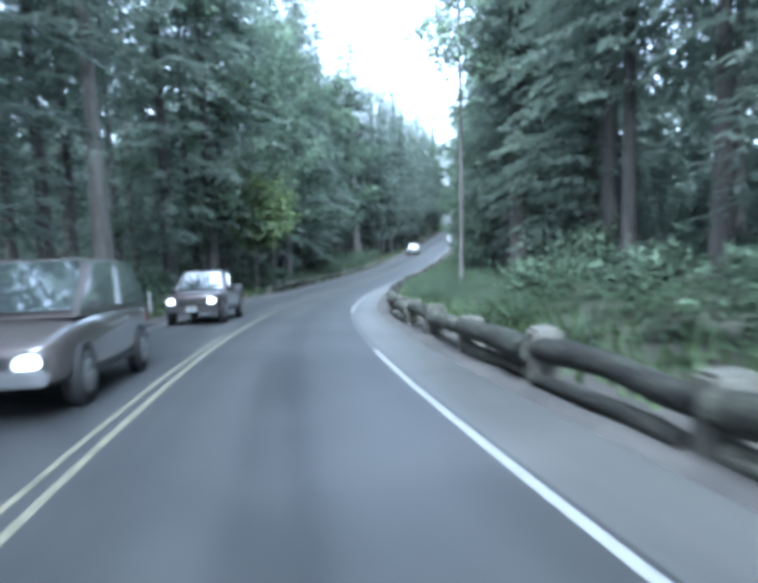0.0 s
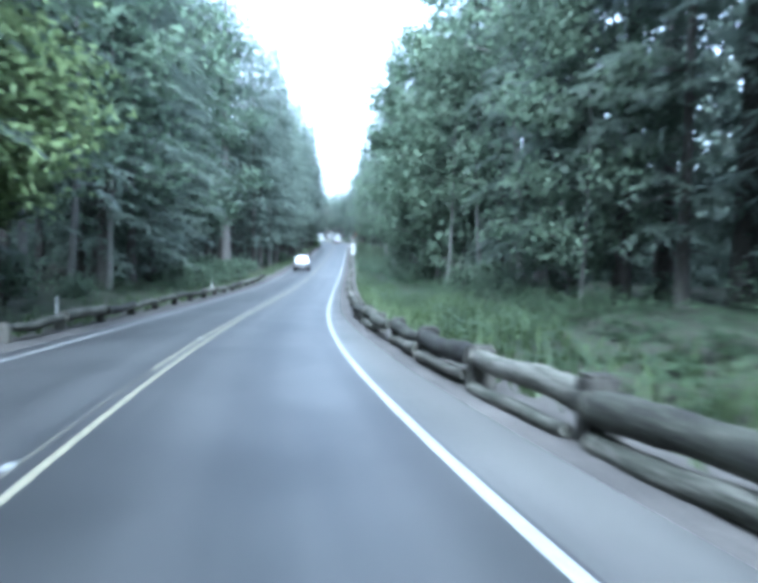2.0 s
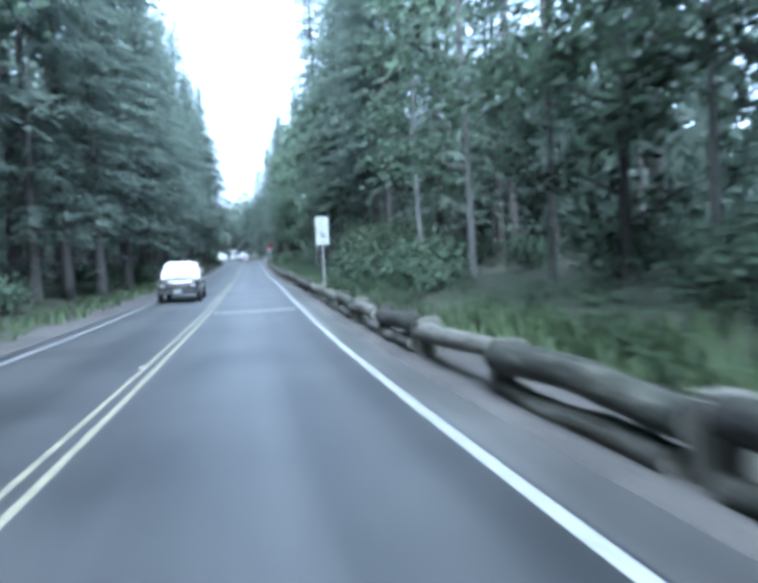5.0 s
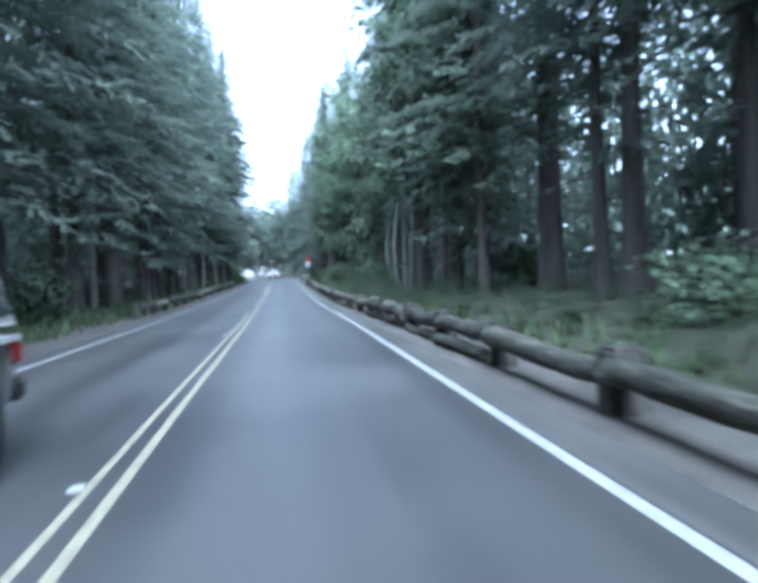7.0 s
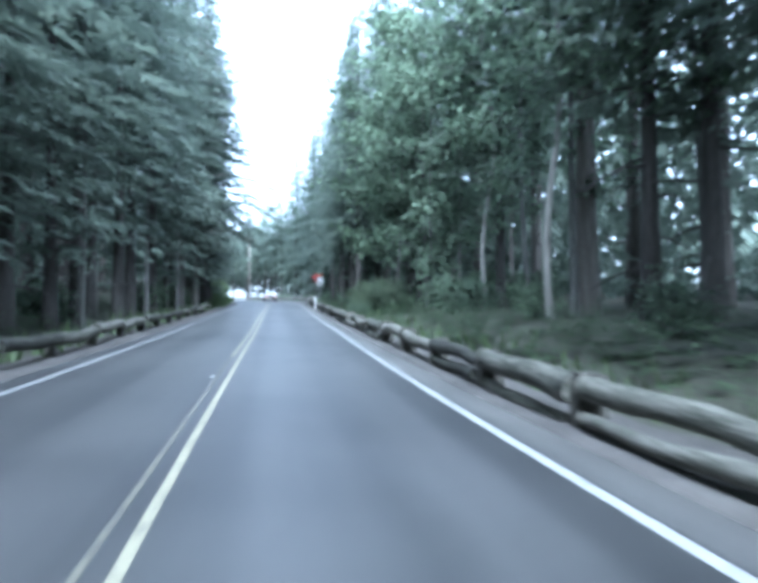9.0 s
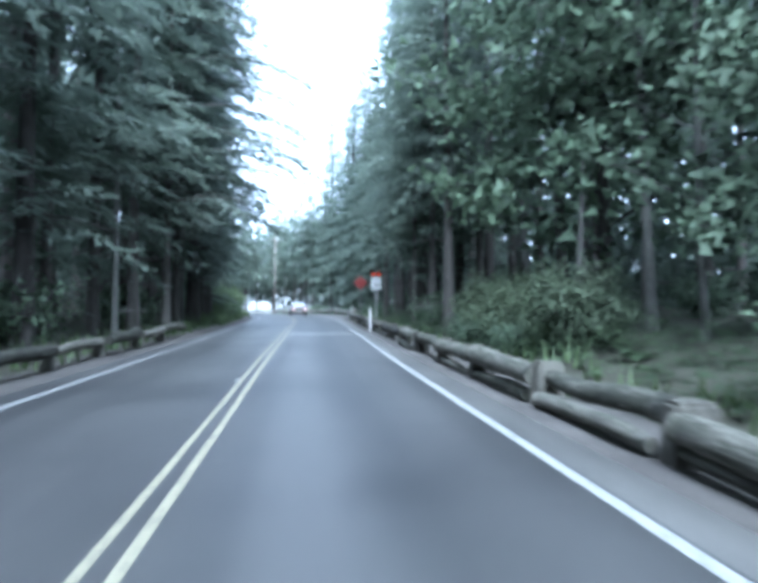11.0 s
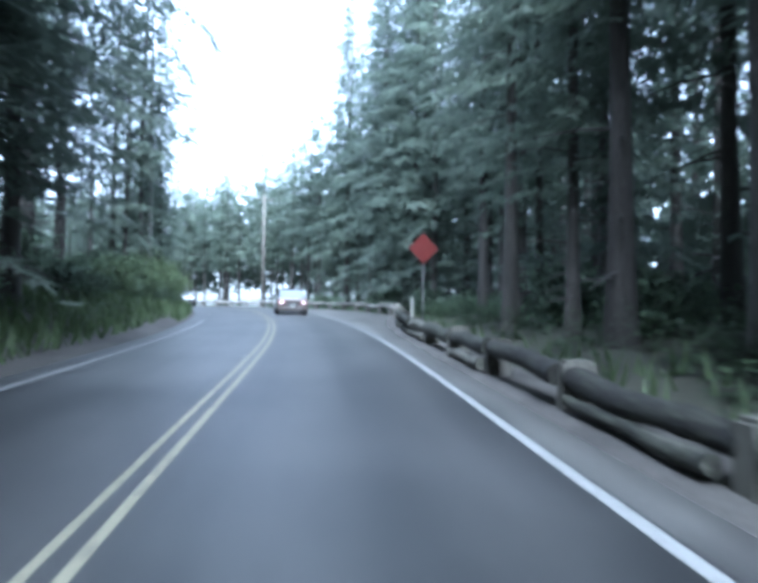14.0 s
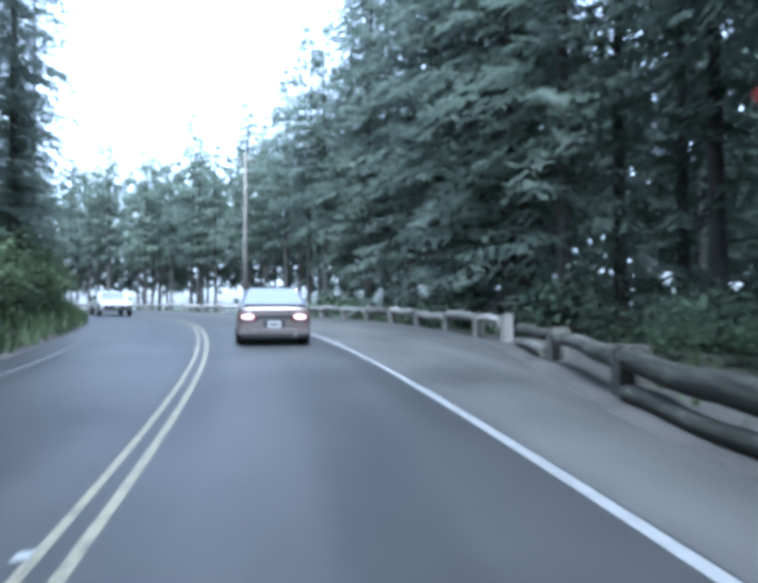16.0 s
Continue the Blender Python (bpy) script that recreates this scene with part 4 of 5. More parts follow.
def guard_rail(s0, s1, off, step, low, label, wood=LOG, post_wood=POSTWOOD, high=0.43, thick=0.15, post_w=0.4, post_h=0.64, slip=0.12):
    rail = new("log_guard_rail")
    logs = [log_mesh(40 + i, step * (0.93 + 0.01 * (i % 3)), thick * (0.88 + 0.05 * i)) for i in range(6)]
    kerbs = [log_mesh(50 + i, step * 0.85, 0.09 + 0.015 * i) for i in range(3)]
    post = post_mesh(post_w, post_h)
    for me in logs + kerbs:
        me.materials.append(wood)
    post.materials.append(post_wood)
    s = s0
    while s < s1:
        p = new("post", post)
        p.parent = rail
        p.matrix_basis = Matrix.Translation(rail_base(s, off(s))) @ Matrix.Rotation(heading(s) + rnd.uniform(-0.08, 0.08), 4, "Z") @ Matrix.Rotation(rnd.uniform(-0.05, 0.05), 4, "X") @ Matrix.Diagonal((rnd.uniform(0.85, 1.1), rnd.uniform(0.8, 1.1), rnd.uniform(0.9, 1.08), 1))
        for me, dz, dn in ((rnd.choice(logs), high, -(slip + rnd.uniform(-0.07, 0.07)) * np.sign(off(s))),) + (((rnd.choice(kerbs), 0.12, -rnd.uniform(0.14, 0.24) * np.sign(off(s))),) if low and rnd.random() < 0.6 else ()):
            a = rail_base(s, off(s) + dn)
            b = rail_base(s + step, off(s + step) + dn)
            d = b - a
            o = new("log", me)
            o.parent = rail
            q = d.to_track_quat("Z", "Y")
            o.matrix_basis = Matrix.Translation((a + b) / 2 + Vector((0, 0, dz + rnd.uniform(-0.05, 0.05)))) @ q.to_matrix().to_4x4() @ Matrix.Rotation(rnd.uniform(-0.022, 0.022), 4, "X") @ Matrix.Rotation(rnd.uniform(-0.018, 0.018), 4, "Y") @ Matrix.Rotation(rnd.uniform(0, 6), 4, "Z") @ Matrix.Rotation(math.pi * rnd.randint(0, 1), 4, "X")
        s += step
    return tagged(rail, label, "guard rail")


PALE = two_scale("pale_timber", (0.1, 0.096, 0.085), (0.26, 0.25, 0.225), 9.0, 1.5, stretch=(4, 4, 0.6), bump=0.5)
guard_rail(-39, 217, lambda s: float(W_R(s)) + 0.72, 3.7, True, "weathered grey-brown log guard rail on short posts", thick=0.155)
guard_rail(27, 78, lambda s: -4.35, 3.6, False, "weathered low log guard rail on short posts", high=0.4, thick=0.14, post_w=0.26, post_h=0.46, slip=0.12)
guard_rail(123, 176, lambda s: -4.35, 3.6, False, "weathered low log guard rail on short posts", high=0.42, thick=0.14, post_w=0.26, post_h=0.48, slip=0.12)
guard_rail(221, 312, lambda s: float(W_R(s)) + 0.5, 3.0, False, "pale timber guard rail round the outside of the bend", PALE, PALE, 0.58, 0.15, 0.3, 0.74, 0.1)


# ---------- signs, posts and pole ----------
def part(name, bm, mat, parent, label="", smooth=False):
    me = bpy.data.meshes.new(name)
    bm.to_mesh(me)
    bm.free()
    if smooth:
        me.polygons.foreach_set("use_smooth", [True] * len(me.polygons))
    me.materials.append(mat)
    ob = new(name, me)
    ob.parent = parent
    if label:
        tagged(ob, label)
    return ob


def box(size, at=(0, 0, 0), bevel=0.0, turn=None, segments=2):
    bm = bmesh.new()
    m = Matrix.Translation(at)
    if turn is not None:
        m = m @ turn
    bmesh.ops.create_cube(bm, size=1.0, matrix=m @ Matrix.Diagonal((*size, 1)))
    if bevel:
        bmesh.ops.bevel(bm, geom=bm.edges[:], offset=bevel, segments=segments, affect="EDGES")
    return bm


def rod(r1, r2, h, at=(0, 0, 0), sides=14, turn=None):
    bm = bmesh.new()
    m = Matrix.Translation(at)
    if turn is not None:
        m = m @ turn
    bmesh.ops.create_cone(bm, cap_ends=True, segments=sides, radius1=r1, radius2=r2, depth=h, matrix=m)
    return bm


def plate(w, h, r, at, thick=0.006, spin=0.0):
    """A sheet with rounded corners, facing -y."""
    bm = bmesh.new()
    pts = []
    for cx, cz, a0 in ((w / 2 - r, h / 2 - r, 0), (-w / 2 + r, h / 2 - r, 90), (-w / 2 + r, -h / 2 + r, 180), (w / 2 - r, -h / 2 + r, 270)):
        for k in range(5):
            a = radians(a0 + k * 22.5)
            pts.append((cx + r * math.cos(a), cz + r * math.sin(a)))
    c, s = math.cos(spin), math.sin(spin)
    vs = [bm.verts.new((at[0] + c * x - s * z, at[1], at[2] + s * x + c * z)) for x, z in pts]
    f = bm.faces.new(vs)
    e = bmesh.ops.extrude_face_region(bm, geom=[f])
    bmesh.ops.translate(bm, verts=[v for v in e["geom"] if isinstance(v, bmesh.types.BMVert)], vec=(0, thick, 0))
    bmesh.ops.recalc_face_normals(bm, faces=bm.faces[:])
    return bm


def lettering(words, size, at, mat, parent, name="lettering"):
    cu = bpy.data.curves.new("words", "FONT")
    cu.body, cu.size, cu.align_x, cu.align_y, cu.extrude = words, size, "CENTER", "CENTER", 0.001
    cu.offset = 0.022 * size if size > 0.3 else 0.0
    tmp = bpy.data.objects.new("words", cu)
    scene.collection.objects.link(tmp)
    me = bpy.data.meshes.new_from_object(tmp.evaluated_get(bpy.context.evaluated_depsgraph_get()))
    bpy.data.objects.remove(tmp)
    me.transform(Matrix.Translation(at) @ Matrix.Rotation(radians(90), 4, "X"))
    me.materials.clear()
    me.materials.append(mat)
    ob = new(name, me)
    ob.parent = parent
    return ob


SIGN_WHITE = two_scale("sign_sheet_white", (0.28, 0.29, 0.28), (0.4, 0.41, 0.4), 3.0, 1.0, 0.45, 0.02, spread=0.05)
SIGN_BLACK = shader("sign_black", 0.5, colour=(0.05, 0.05, 0.05))[0]
STEEL = two_scale("galvanised_steel", (0.1, 0.1, 0.1), (0.2, 0.2, 0.195), 20.0, 2.0, 0.5, 0.05)
ORANGE = two_scale("orange_cloth", (0.45, 0.05, 0.02), (0.6, 0.085, 0.03), 8.0, 2.0, 0.7, 0.1)
RED_ORANGE = two_scale("orange_sign_sheet", (0.085, 0.012, 0.01), (0.135, 0.019, 0.014), 3.0, 1.0, 0.5, 0.02)
PLASTIC = two_scale("white_plastic", (0.4, 0.4, 0.39), (0.58, 0.58, 0.56), 6.0, 1.0, 0.5, 0.03)
POLE = two_scale("pole_wood", (0.07, 0.062, 0.053), (0.16, 0.145, 0.125), 6.0, 0.8, stretch=(5, 5, 0.4), bump=0.5)


def stand(ob, s, n, turn=0.0, dz=0.0):
    """Puts a thing on the ground at s, n, its front (-y) towards drivers coming up the road."""
    p = rail_base(s, n)
    ob.matrix_basis = Matrix.Translation(p + Vector((0, 0, dz))) @ Matrix.Rotation(heading(s) + turn, 4, "Z")
    return ob


def sign_board(w, h, z, parent, name):
    b = part(name, plate(w, h, 0.04, (0, -0.035, z)), SIGN_WHITE, parent, "white sheet-metal sign plate")
    part("border", plate(w - 0.03, h - 0.03, 0.035, (0, -0.0365, z), 0.001), SIGN_BLACK, b)
    part("face", plate(w - 0.045, h - 0.045, 0.03, (0, -0.0375, z), 0.0006), SIGN_WHITE, b)
    return b


def sign_post(h, parent):
    part("post", box((0.06, 0.045, h + 0.3), (0, 0, h / 2 - 0.15), 0.008), STEEL, parent, "galvanised steel post")


warn = new("road_sign")
sign_post(3.5, warn)
up = sign_board(0.56, 0.64, 3.19, warn, "upper_plate")
for k, (w, z) in enumerate(((0.36, 3.39), (0.4, 3.26), (0.42, 3.12), (0.38, 2.99))):
    part("writing_bar", box((w, 0.001, 0.038), (0, -0.0385, z)), SIGN_BLACK, up)
lo = sign_board(0.56, 0.58, 2.56, warn, "lower_plate")
lettering("30", 0.36, (0, -0.0395, 2.66), SIGN_BLACK, lo)
part("writing_bar", box((0.34, 0.001, 0.045), (0, -0.0385, 2.4)), SIGN_BLACK, lo)
tagged(stand(warn, 95.0, 4.8, dz=0.1), "two white sign plates with black 30 on a steel post", "road sign")

limit = new("road_sign")
sign_post(3.0, limit)
pl = sign_board(0.52, 0.68, 2.58, limit, "plate")
lettering("SPEED", 0.13, (0, -0.0395, 2.83), SIGN_BLACK, pl)
lettering("LIMIT", 0.13, (0, -0.0395, 2.71), SIGN_BLACK, pl)
lettering("30", 0.4, (0, -0.0395, 2.45), SIGN_BLACK, pl)


def flag(side, parent):
    """A small cloth flag that sags from a short stick."""
    bm = bmesh.new()
    g = [[bm.verts.new((side * (0.015 + 0.27 * u), 0.014 * math.sin(u * 6 + v * 3), 3.07 + 0.02 * math.sin(u * 4) - (0.06 + 0.2 * (1 - abs(2 * u - 1))) * (v - 0.5))) for v in (0, 0.33, 0.66, 1)] for u in np.linspace(0, 1, 9)]
    for i in range(8):
        for j in range(3):
            bm.faces.new((g[i][j], g[i + 1][j], g[i + 1][j + 1], g[i][j + 1]))
    bmesh.ops.solidify(bm, geom=bm.faces[:], thickness=0.004)
    part("flag", bm, ORANGE, parent, "orange-red cloth flag", True)


flag(-1, limit)
flag(1, limit)
tagged(stand(limit, 184.0, 4.68, dz=-0.08), "white speed limit 30 sign with two orange flags", "road sign")

dia = new("warning_sign")
sign_post(3.8, dia)
part("plate", plate(0.92, 0.92, 0.06, (0, -0.035, 3.2), 0.006, radians(45)), RED_ORANGE, dia, "blank red-orange diamond plate")
tagged(stand(dia, 210.0, 6.3), "red-orange diamond warning sign on a steel post", "road sign")


def delineator(s, n, h, label, mat):
    d = new("marker_post")
    part("stake", box((0.09, 0.03, h + 0.2), (0, 0, h / 2 - 0.1), 0.008), mat, d)
    part("reflector", box((0.08, 0.006, 0.12), (0, -0.019, h - 0.14), 0.002), SIGN_WHITE, d, "small white reflector")
    tagged(stand(d, s, n), label, "marker post", "marker posts along the road")


GREYPOST = two_scale("grey_stake", (0.25, 0.25, 0.22), (0.42, 0.42, 0.38), 8.0, 1.0, 0.6, 0.05)
for s, n, h in ((181.0, 4.1, 1.2), (7.0, -5.05, 1.0), (32.0, -4.95, 0.9), (58.0, -4.95, 0.95), (78.0, -6.1, 1.0)):
    delineator(s, n, h, "slim white plastic marker post beside the road", PLASTIC)
delineator(206.0, 4.98, 1.25, "slim weathered grey marker post beside the road", GREYPOST)

pole = new("utility_pole")
part("shaft", rod(0.16, 0.11, 13.0, (0, 0, 6.2), 14), POLE, pole, smooth=True)
part("crossarm", box((2.2, 0.1, 0.12), (0, 0, 12.1), 0.01), POLE, pole)
for x in (-0.9, 0.3, 0.95):
    part("insulator", rod(0.05, 0.03, 0.16, (x, 0, 12.25), 10), SIGN_WHITE, pole)
tagged(stand(pole, 255.0, 9.9), "tall weathered wooden utility pole beyond the bend", "utility pole")


CERAMIC = two_scale("worn_ceramic", (0.15, 0.15, 0.145), (0.26, 0.26, 0.25), 12.0, 3.0, 0.4, 0.05)


def studs(s0, label):
    """Five close rows of round ceramic studs across the right-hand lane."""
    g = new("rumble_strip")
    bm = bmesh.new()
    bmesh.ops.create_uvsphere(bm, u_segments=10, v_segments=6, radius=0.038, matrix=Matrix.Diagonal((1, 1, 0.4, 1)))
    first = part("stud", bm, CERAMIC, g, smooth=True)
    for r in range(5):
        for c in range(17):
            o = first if r == c == 0 else new("stud", first.data)
            o.parent = g
            o.matrix_basis = Matrix.Translation(Vector(on_road(s0 + 0.27 * r, 0.36 + 0.165 * c, 0.004)))
    tagged(g, label, "rumble strip")


studs(87.9, "rows of round white ceramic studs across the lane")
studs(177.7, "rows of round white ceramic studs across the lane")
for s in (4.0, 16.0, 28.0, 40.0, 52.0, 64.0, 76.0, 100.0, 112.0, 124.0, 136.0, 148.0, 160.0, 172.0, 184.0, 196.0, 208.0, 220.0):
    m = new("road_reflector")
    part("housing", box((0.09, 0.09, 0.018), (0, 0, 0.011), 0.006), SIGN_WHITE, m)
    part("lens", box((0.085, 0.004, 0.012), (0, -0.051, 0.012)), SIGN_WHITE, m)
    m.matrix_basis = Matrix.Translation(Vector(on_road(s, -0.12, 0.0))) @ Matrix.Rotation(heading(s), 4, "Z")
    tagged(m, "small white raised reflector on the centre line", "road reflector", "reflectors on the centre line")


# ---------- vehicles ----------
TYRE = two_scale("tyre_rubber", (0.012, 0.012, 0.012), (0.035, 0.034, 0.032), 20.0, 2.0, 0.8, 0.1)
RIM = shader("wheel_metal", 0.4, 0.8, (0.22, 0.22, 0.22))[0]
CHROME = shader("chrome", 0.15, 1.0, (0.7, 0.7, 0.7))[0]
BLACKTRIM = shader("black_trim", 0.6, colour=(0.02, 0.02, 0.02))[0]
PANE = shader("car_glass", 0.04, 0.0, (0.03, 0.035, 0.04), 1.0, 1.0)[0]
PANE.node_tree.nodes["Principled BSDF"].inputs["IOR"].default_value = 3.0
HEADLAMP = glow("lit_headlamp", (1.0, 0.95, 0.92), 0.5)
LAMPGLASS = shader("lamp_glass", 0.1, colour=(0.3, 0.3, 0.29), coat=1.0)[0]
TAILRIM = shader("tail_lamp_red", 0.15, colour=(0.12, 0.012, 0.012), coat=1.0)[0]
# pale pink with a faint glow, standing in for bright glare on the lenses
TAIL = glow("tail_lamp_glare", (0.85, 0.6, 0.57), 0.1)


def car_paint(name, colour):
    m, nt, b = shader(name, 0.32, 0.25, colour, 0.8)
    tc = nt.nodes.new("ShaderNodeTexCoord")
    n = add(nt, "ShaderNodeTexNoise", Scale=3.0, Detail=5.0)
    nt.links.new(tc.outputs["Object"], n.inputs["Vector"])
    r = ramp(nt, n.outputs[0], [(0.3, tuple(c * 0.8 for c in colour)), (0.7, colour)])
    nt.links.new(r.outputs[0], b.inputs["Base Color"])
    return m


def loft(rings):
    """A closed skin through rings of equal length."""
    bm = bmesh.new()
    vs = [[bm.verts.new(p) for p in r] for r in rings]
    k = len(rings[0])
    for a, b in zip(vs, vs[1:]):
        for i in range(k):
            bm.faces.new((a[i], a[(i + 1) % k], b[(i + 1) % k], b[i]))
    bm.faces.new(vs[0][::-1])
    bm.faces.new(vs[-1])
    bmesh.ops.recalc_face_normals(bm, faces=bm.faces[:])
    return bm


def slab(y, w, z0, z1):
    """One cross-section of a body: rounded shoulders, tucked-in sill."""
    h = z1 - z0
    half = [(0.88 * w, z0), (0.97 * w, z0 + 0.12 * h), (w, z0 + 0.4 * h), (0.985 * w, z0 + 0.72 * h), (0.93 * w, z0 + 0.94 * h), (0.8 * w, z1)]
    return [(x, y, z) for x, z in half] + [(-x, y, z) for x, z in half[::-1]]


def quad_pane(a, b, c, d, out, inset=0.11):
    """A window pane inside the four corners, pushed a little outwards."""
    p = [Vector(q) for q in (a, b, c, d)]
    mid = sum(p, Vector()) / 4
    o = Vector(out).normalized()
    bm = bmesh.new()
    f = [bm.verts.new(q + (mid - q).normalized() * inset + o * 0.012) for q in p]
    g = [bm.verts.new(v.co - o * 0.02) for v in f]
    bm.faces.new(f)
    bm.faces.new(g[::-1])
    for i in range(4):
        bm.faces.new((f[i], g[i], g[(i + 1) % 4], f[(i + 1) % 4]))
    bmesh.ops.recalc_face_normals(bm, faces=bm.faces[:])
    return bm


def oval(size, at):
    """A flattened ball for lamp glasses."""
    bm = bmesh.new()
    bmesh.ops.create_uvsphere(bm, u_segments=20, v_segments=12, radius=1.0, matrix=Matrix.Translation(at) @ Matrix.Diagonal((*size, 1)))
    return bm


def wheel(x, y, r, w, car):
    side = 1 if x > 0 else -1
    turn = Matrix.Rotation(radians(90), 4, "Y")
    bm = rod(r, r, w, (x, y, r), 24, turn)
    bmesh.ops.bevel(bm, geom=[e for e in bm.edges if len(e.link_faces) == 2 and any(len(f.verts) > 4 for f in e.link_faces)], offset=0.03, segments=2, affect="EDGES")
    t = part("wheel", bm, TYRE, car, "black tyre", True)
    part("rim", rod(r * 0.62, r * 0.55, 0.03, (x + side * (w / 2 + 0.005), y, r), 18, turn if side > 0 else turn @ Matrix.Rotation(math.pi, 4, "X")), RIM, t, "metal wheel rim")
    part("hub", rod(0.05, 0.04, 0.03, (x + side * (w / 2 + 0.025), y, r), 10, turn), CHROME, t)


def vehicle(name, paint, stations, cabin, axles, wheel_r, width, label, lit=False, roof=None, big_bumper=False, bed=None, spoiler=False, trim=BLACKTRIM, lower=None):
    """A road vehicle, nose towards +y. stations: (y, half width, sill, top); cabin: y of the rear base, rear roof, front roof and front base, belt and roof heights."""
    car = new(name)
    body = part("body", loft([slab(*s) for s in stations]), paint, car, smooth=True)
    round_off = body.modifiers.new("rounded", "SUBSURF")
    round_off.levels = round_off.render_levels = 2
    yr, yrr, yfr, yf, zb, zt = cabin
    w, wt = width / 2 * 0.93, width / 2 * 0.74
    bm = bmesh.new()
    base = [bm.verts.new(q) for q in ((-w, yr, zb - 0.04), (w, yr, zb - 0.04), (w, yf, zb - 0.04), (-w, yf, zb - 0.04))]
    top = [bm.verts.new(q) for q in ((-wt, yrr, zt), (wt, yrr, zt), (wt, yfr, zt), (-wt, yfr, zt))]
    bm.faces.new(top)
    for i in range(4):
        bm.faces.new((base[i], base[(i + 1) % 4], top[(i + 1) % 4], top[i]))
    bm.faces.new(base[::-1])
    bmesh.ops.recalc_face_normals(bm, faces=bm.faces[:])
    bmesh.ops.bevel(bm, geom=[e for e in bm.edges if all(v.co.z > zb for v in e.verts)], offset=0.1, segments=4, affect="EDGES")
    part("cabin", bm, roof or paint, car, "painted roof and window pillars")
    part("windscreen", quad_pane((-w, yf, zb), (w, yf, zb), (wt, yfr, zt), (-wt, yfr, zt), (0, 1, 0.7)), PANE, car, "sky-reflecting windscreen")
    part("rear_window", quad_pane((w, yr, zb), (-w, yr, zb), (-wt, yrr, zt), (wt, yrr, zt), (0, -1, 0.7)), PANE, car, "sky-reflecting rear window")
    ym, ymt = (yr + yf) / 2, (yrr + yfr) / 2
    for sx in (-1, 1):
        for a, b, at, bt in ((yr, ym, yrr, ymt), (ym, yf, ymt, yfr)):
            part("side_window", quad_pane((sx * w, a, zb), (sx * w, b, zb), (sx * wt, bt, zt), (sx * wt, at, zt), (sx, 0, 0.3), 0.09), PANE, car)
        part("mirror", box((0.16, 0.1, 0.12), (sx * (width / 2 + 0.05), yf - 0.25, zb + 0.08), 0.025), trim, car)
        part("sill", box((0.04, axles[1] - axles[0] - 2.4 * wheel_r, 0.07), (sx * (width / 2 - 0.015), sum(axles) / 2, stations[2][2] + 0.08), 0.012), trim, car)
    front, back = stations[-1], stations[0]
    for x in (-1, 1):
        for y in axles:
            part("wheel_arch", rod(wheel_r * 1.16, wheel_r * 1.16, 0.03, (x * (width / 2 - 0.012), y, wheel_r * 1.04), 22, Matrix.Rotation(radians(90), 4, "Y")), BLACKTRIM, car)
            wheel(x * (width / 2 - 0.08), y, wheel_r, 0.2, car)
        zf = front[2] + (front[3] - front[2]) * 0.62
        if lit:
            ring = part("headlamp", oval((0.165, 0.06, 0.12), (x * (front[1] - 0.19), front[0] + 0.0, zf)), BLACKTRIM, car, "dark headlamp surround", True)
            part("lens", oval((0.135, 0.05, 0.1), (x * (front[1] - 0.19), front[0] + 0.025, zf)), HEADLAMP, ring, "lit white headlamp lens", True)
        else:
            part("headlamp", box((0.25, 0.06, 0.145), (x * (front[1] - 0.18), front[0] + 0.01, zf), 0.03), LAMPGLASS, car, "clear headlamp")
        zr = back[2] + (back[3] - back[2]) * 0.68
        if spoiler:
            lamp = part("tail_lamp", oval((0.23, 0.07, 0.105), (x * (back[1] - 0.2), back[0] + 0.02, zr)), TAILRIM, car, "dark red oval tail lamp housing", True)
            part("lens", oval((0.165, 0.05, 0.07), (x * (back[1] - 0.19), back[0] - 0.014, zr + 0.005)), TAIL, lamp, "tail lamp lens with pinkish glare in its colour", True)
        else:
            lamp = part("tail_lamp", box((0.4, 0.05, 0.19), (x * (back[1] - 0.19), back[0] - 0.005, zr), 0.03), TAILRIM, car, "dark red tail lamp housing")
            part("lens", box((0.27, 0.02, 0.12), (x * (back[1] - 0.17), back[0] - 0.032, zr + 0.01), 0.009), TAIL, lamp, "tail lamp lens with pinkish glare in its colour")
    zc = front[2] + (front[3] - front[2]) * 0.6
    g = part("grille", box((front[1] * 1.0, 0.04, 0.16), (0, front[0] + 0.005, zc), 0.01), BLACKTRIM, car, "dark grille")
    for k in range(3):
        part("grille_bar", box((front[1] * 0.98, 0.02, 0.015), (0, front[0] + 0.03, zc - 0.05 + 0.05 * k)), CHROME, g)
    bump = CHROME if big_bumper else trim
    part("front_bumper", box((front[1] * 2.02, 0.14, 0.18), (0, front[0] + 0.03, front[2] + 0.1), 0.035), bump, car)
    part("rear_bumper", box((back[1] * 2.02, 0.14, 0.18), (0, back[0] - 0.03, back[2] + 0.1), 0.035), lower or bump, car)
    pl = part("number_plate", box((0.31, 0.01, 0.16), (0, back[0] - (0.035 if not spoiler else 0.03), back[2] + (back[3] - back[2]) * 0.42), 0.004), SIGN_WHITE, car, "white number plate")
    part("plate_bar", box((0.22, 0.002, 0.05), (0, back[0] - 0.042, back[2] + (back[3] - back[2]) * 0.42)), BLACKTRIM, pl)
    fp = part("number_plate", box((0.31, 0.01, 0.15), (0, front[0] + 0.106, front[2] + 0.12), 0.004), SIGN_WHITE, car, "white number plate")
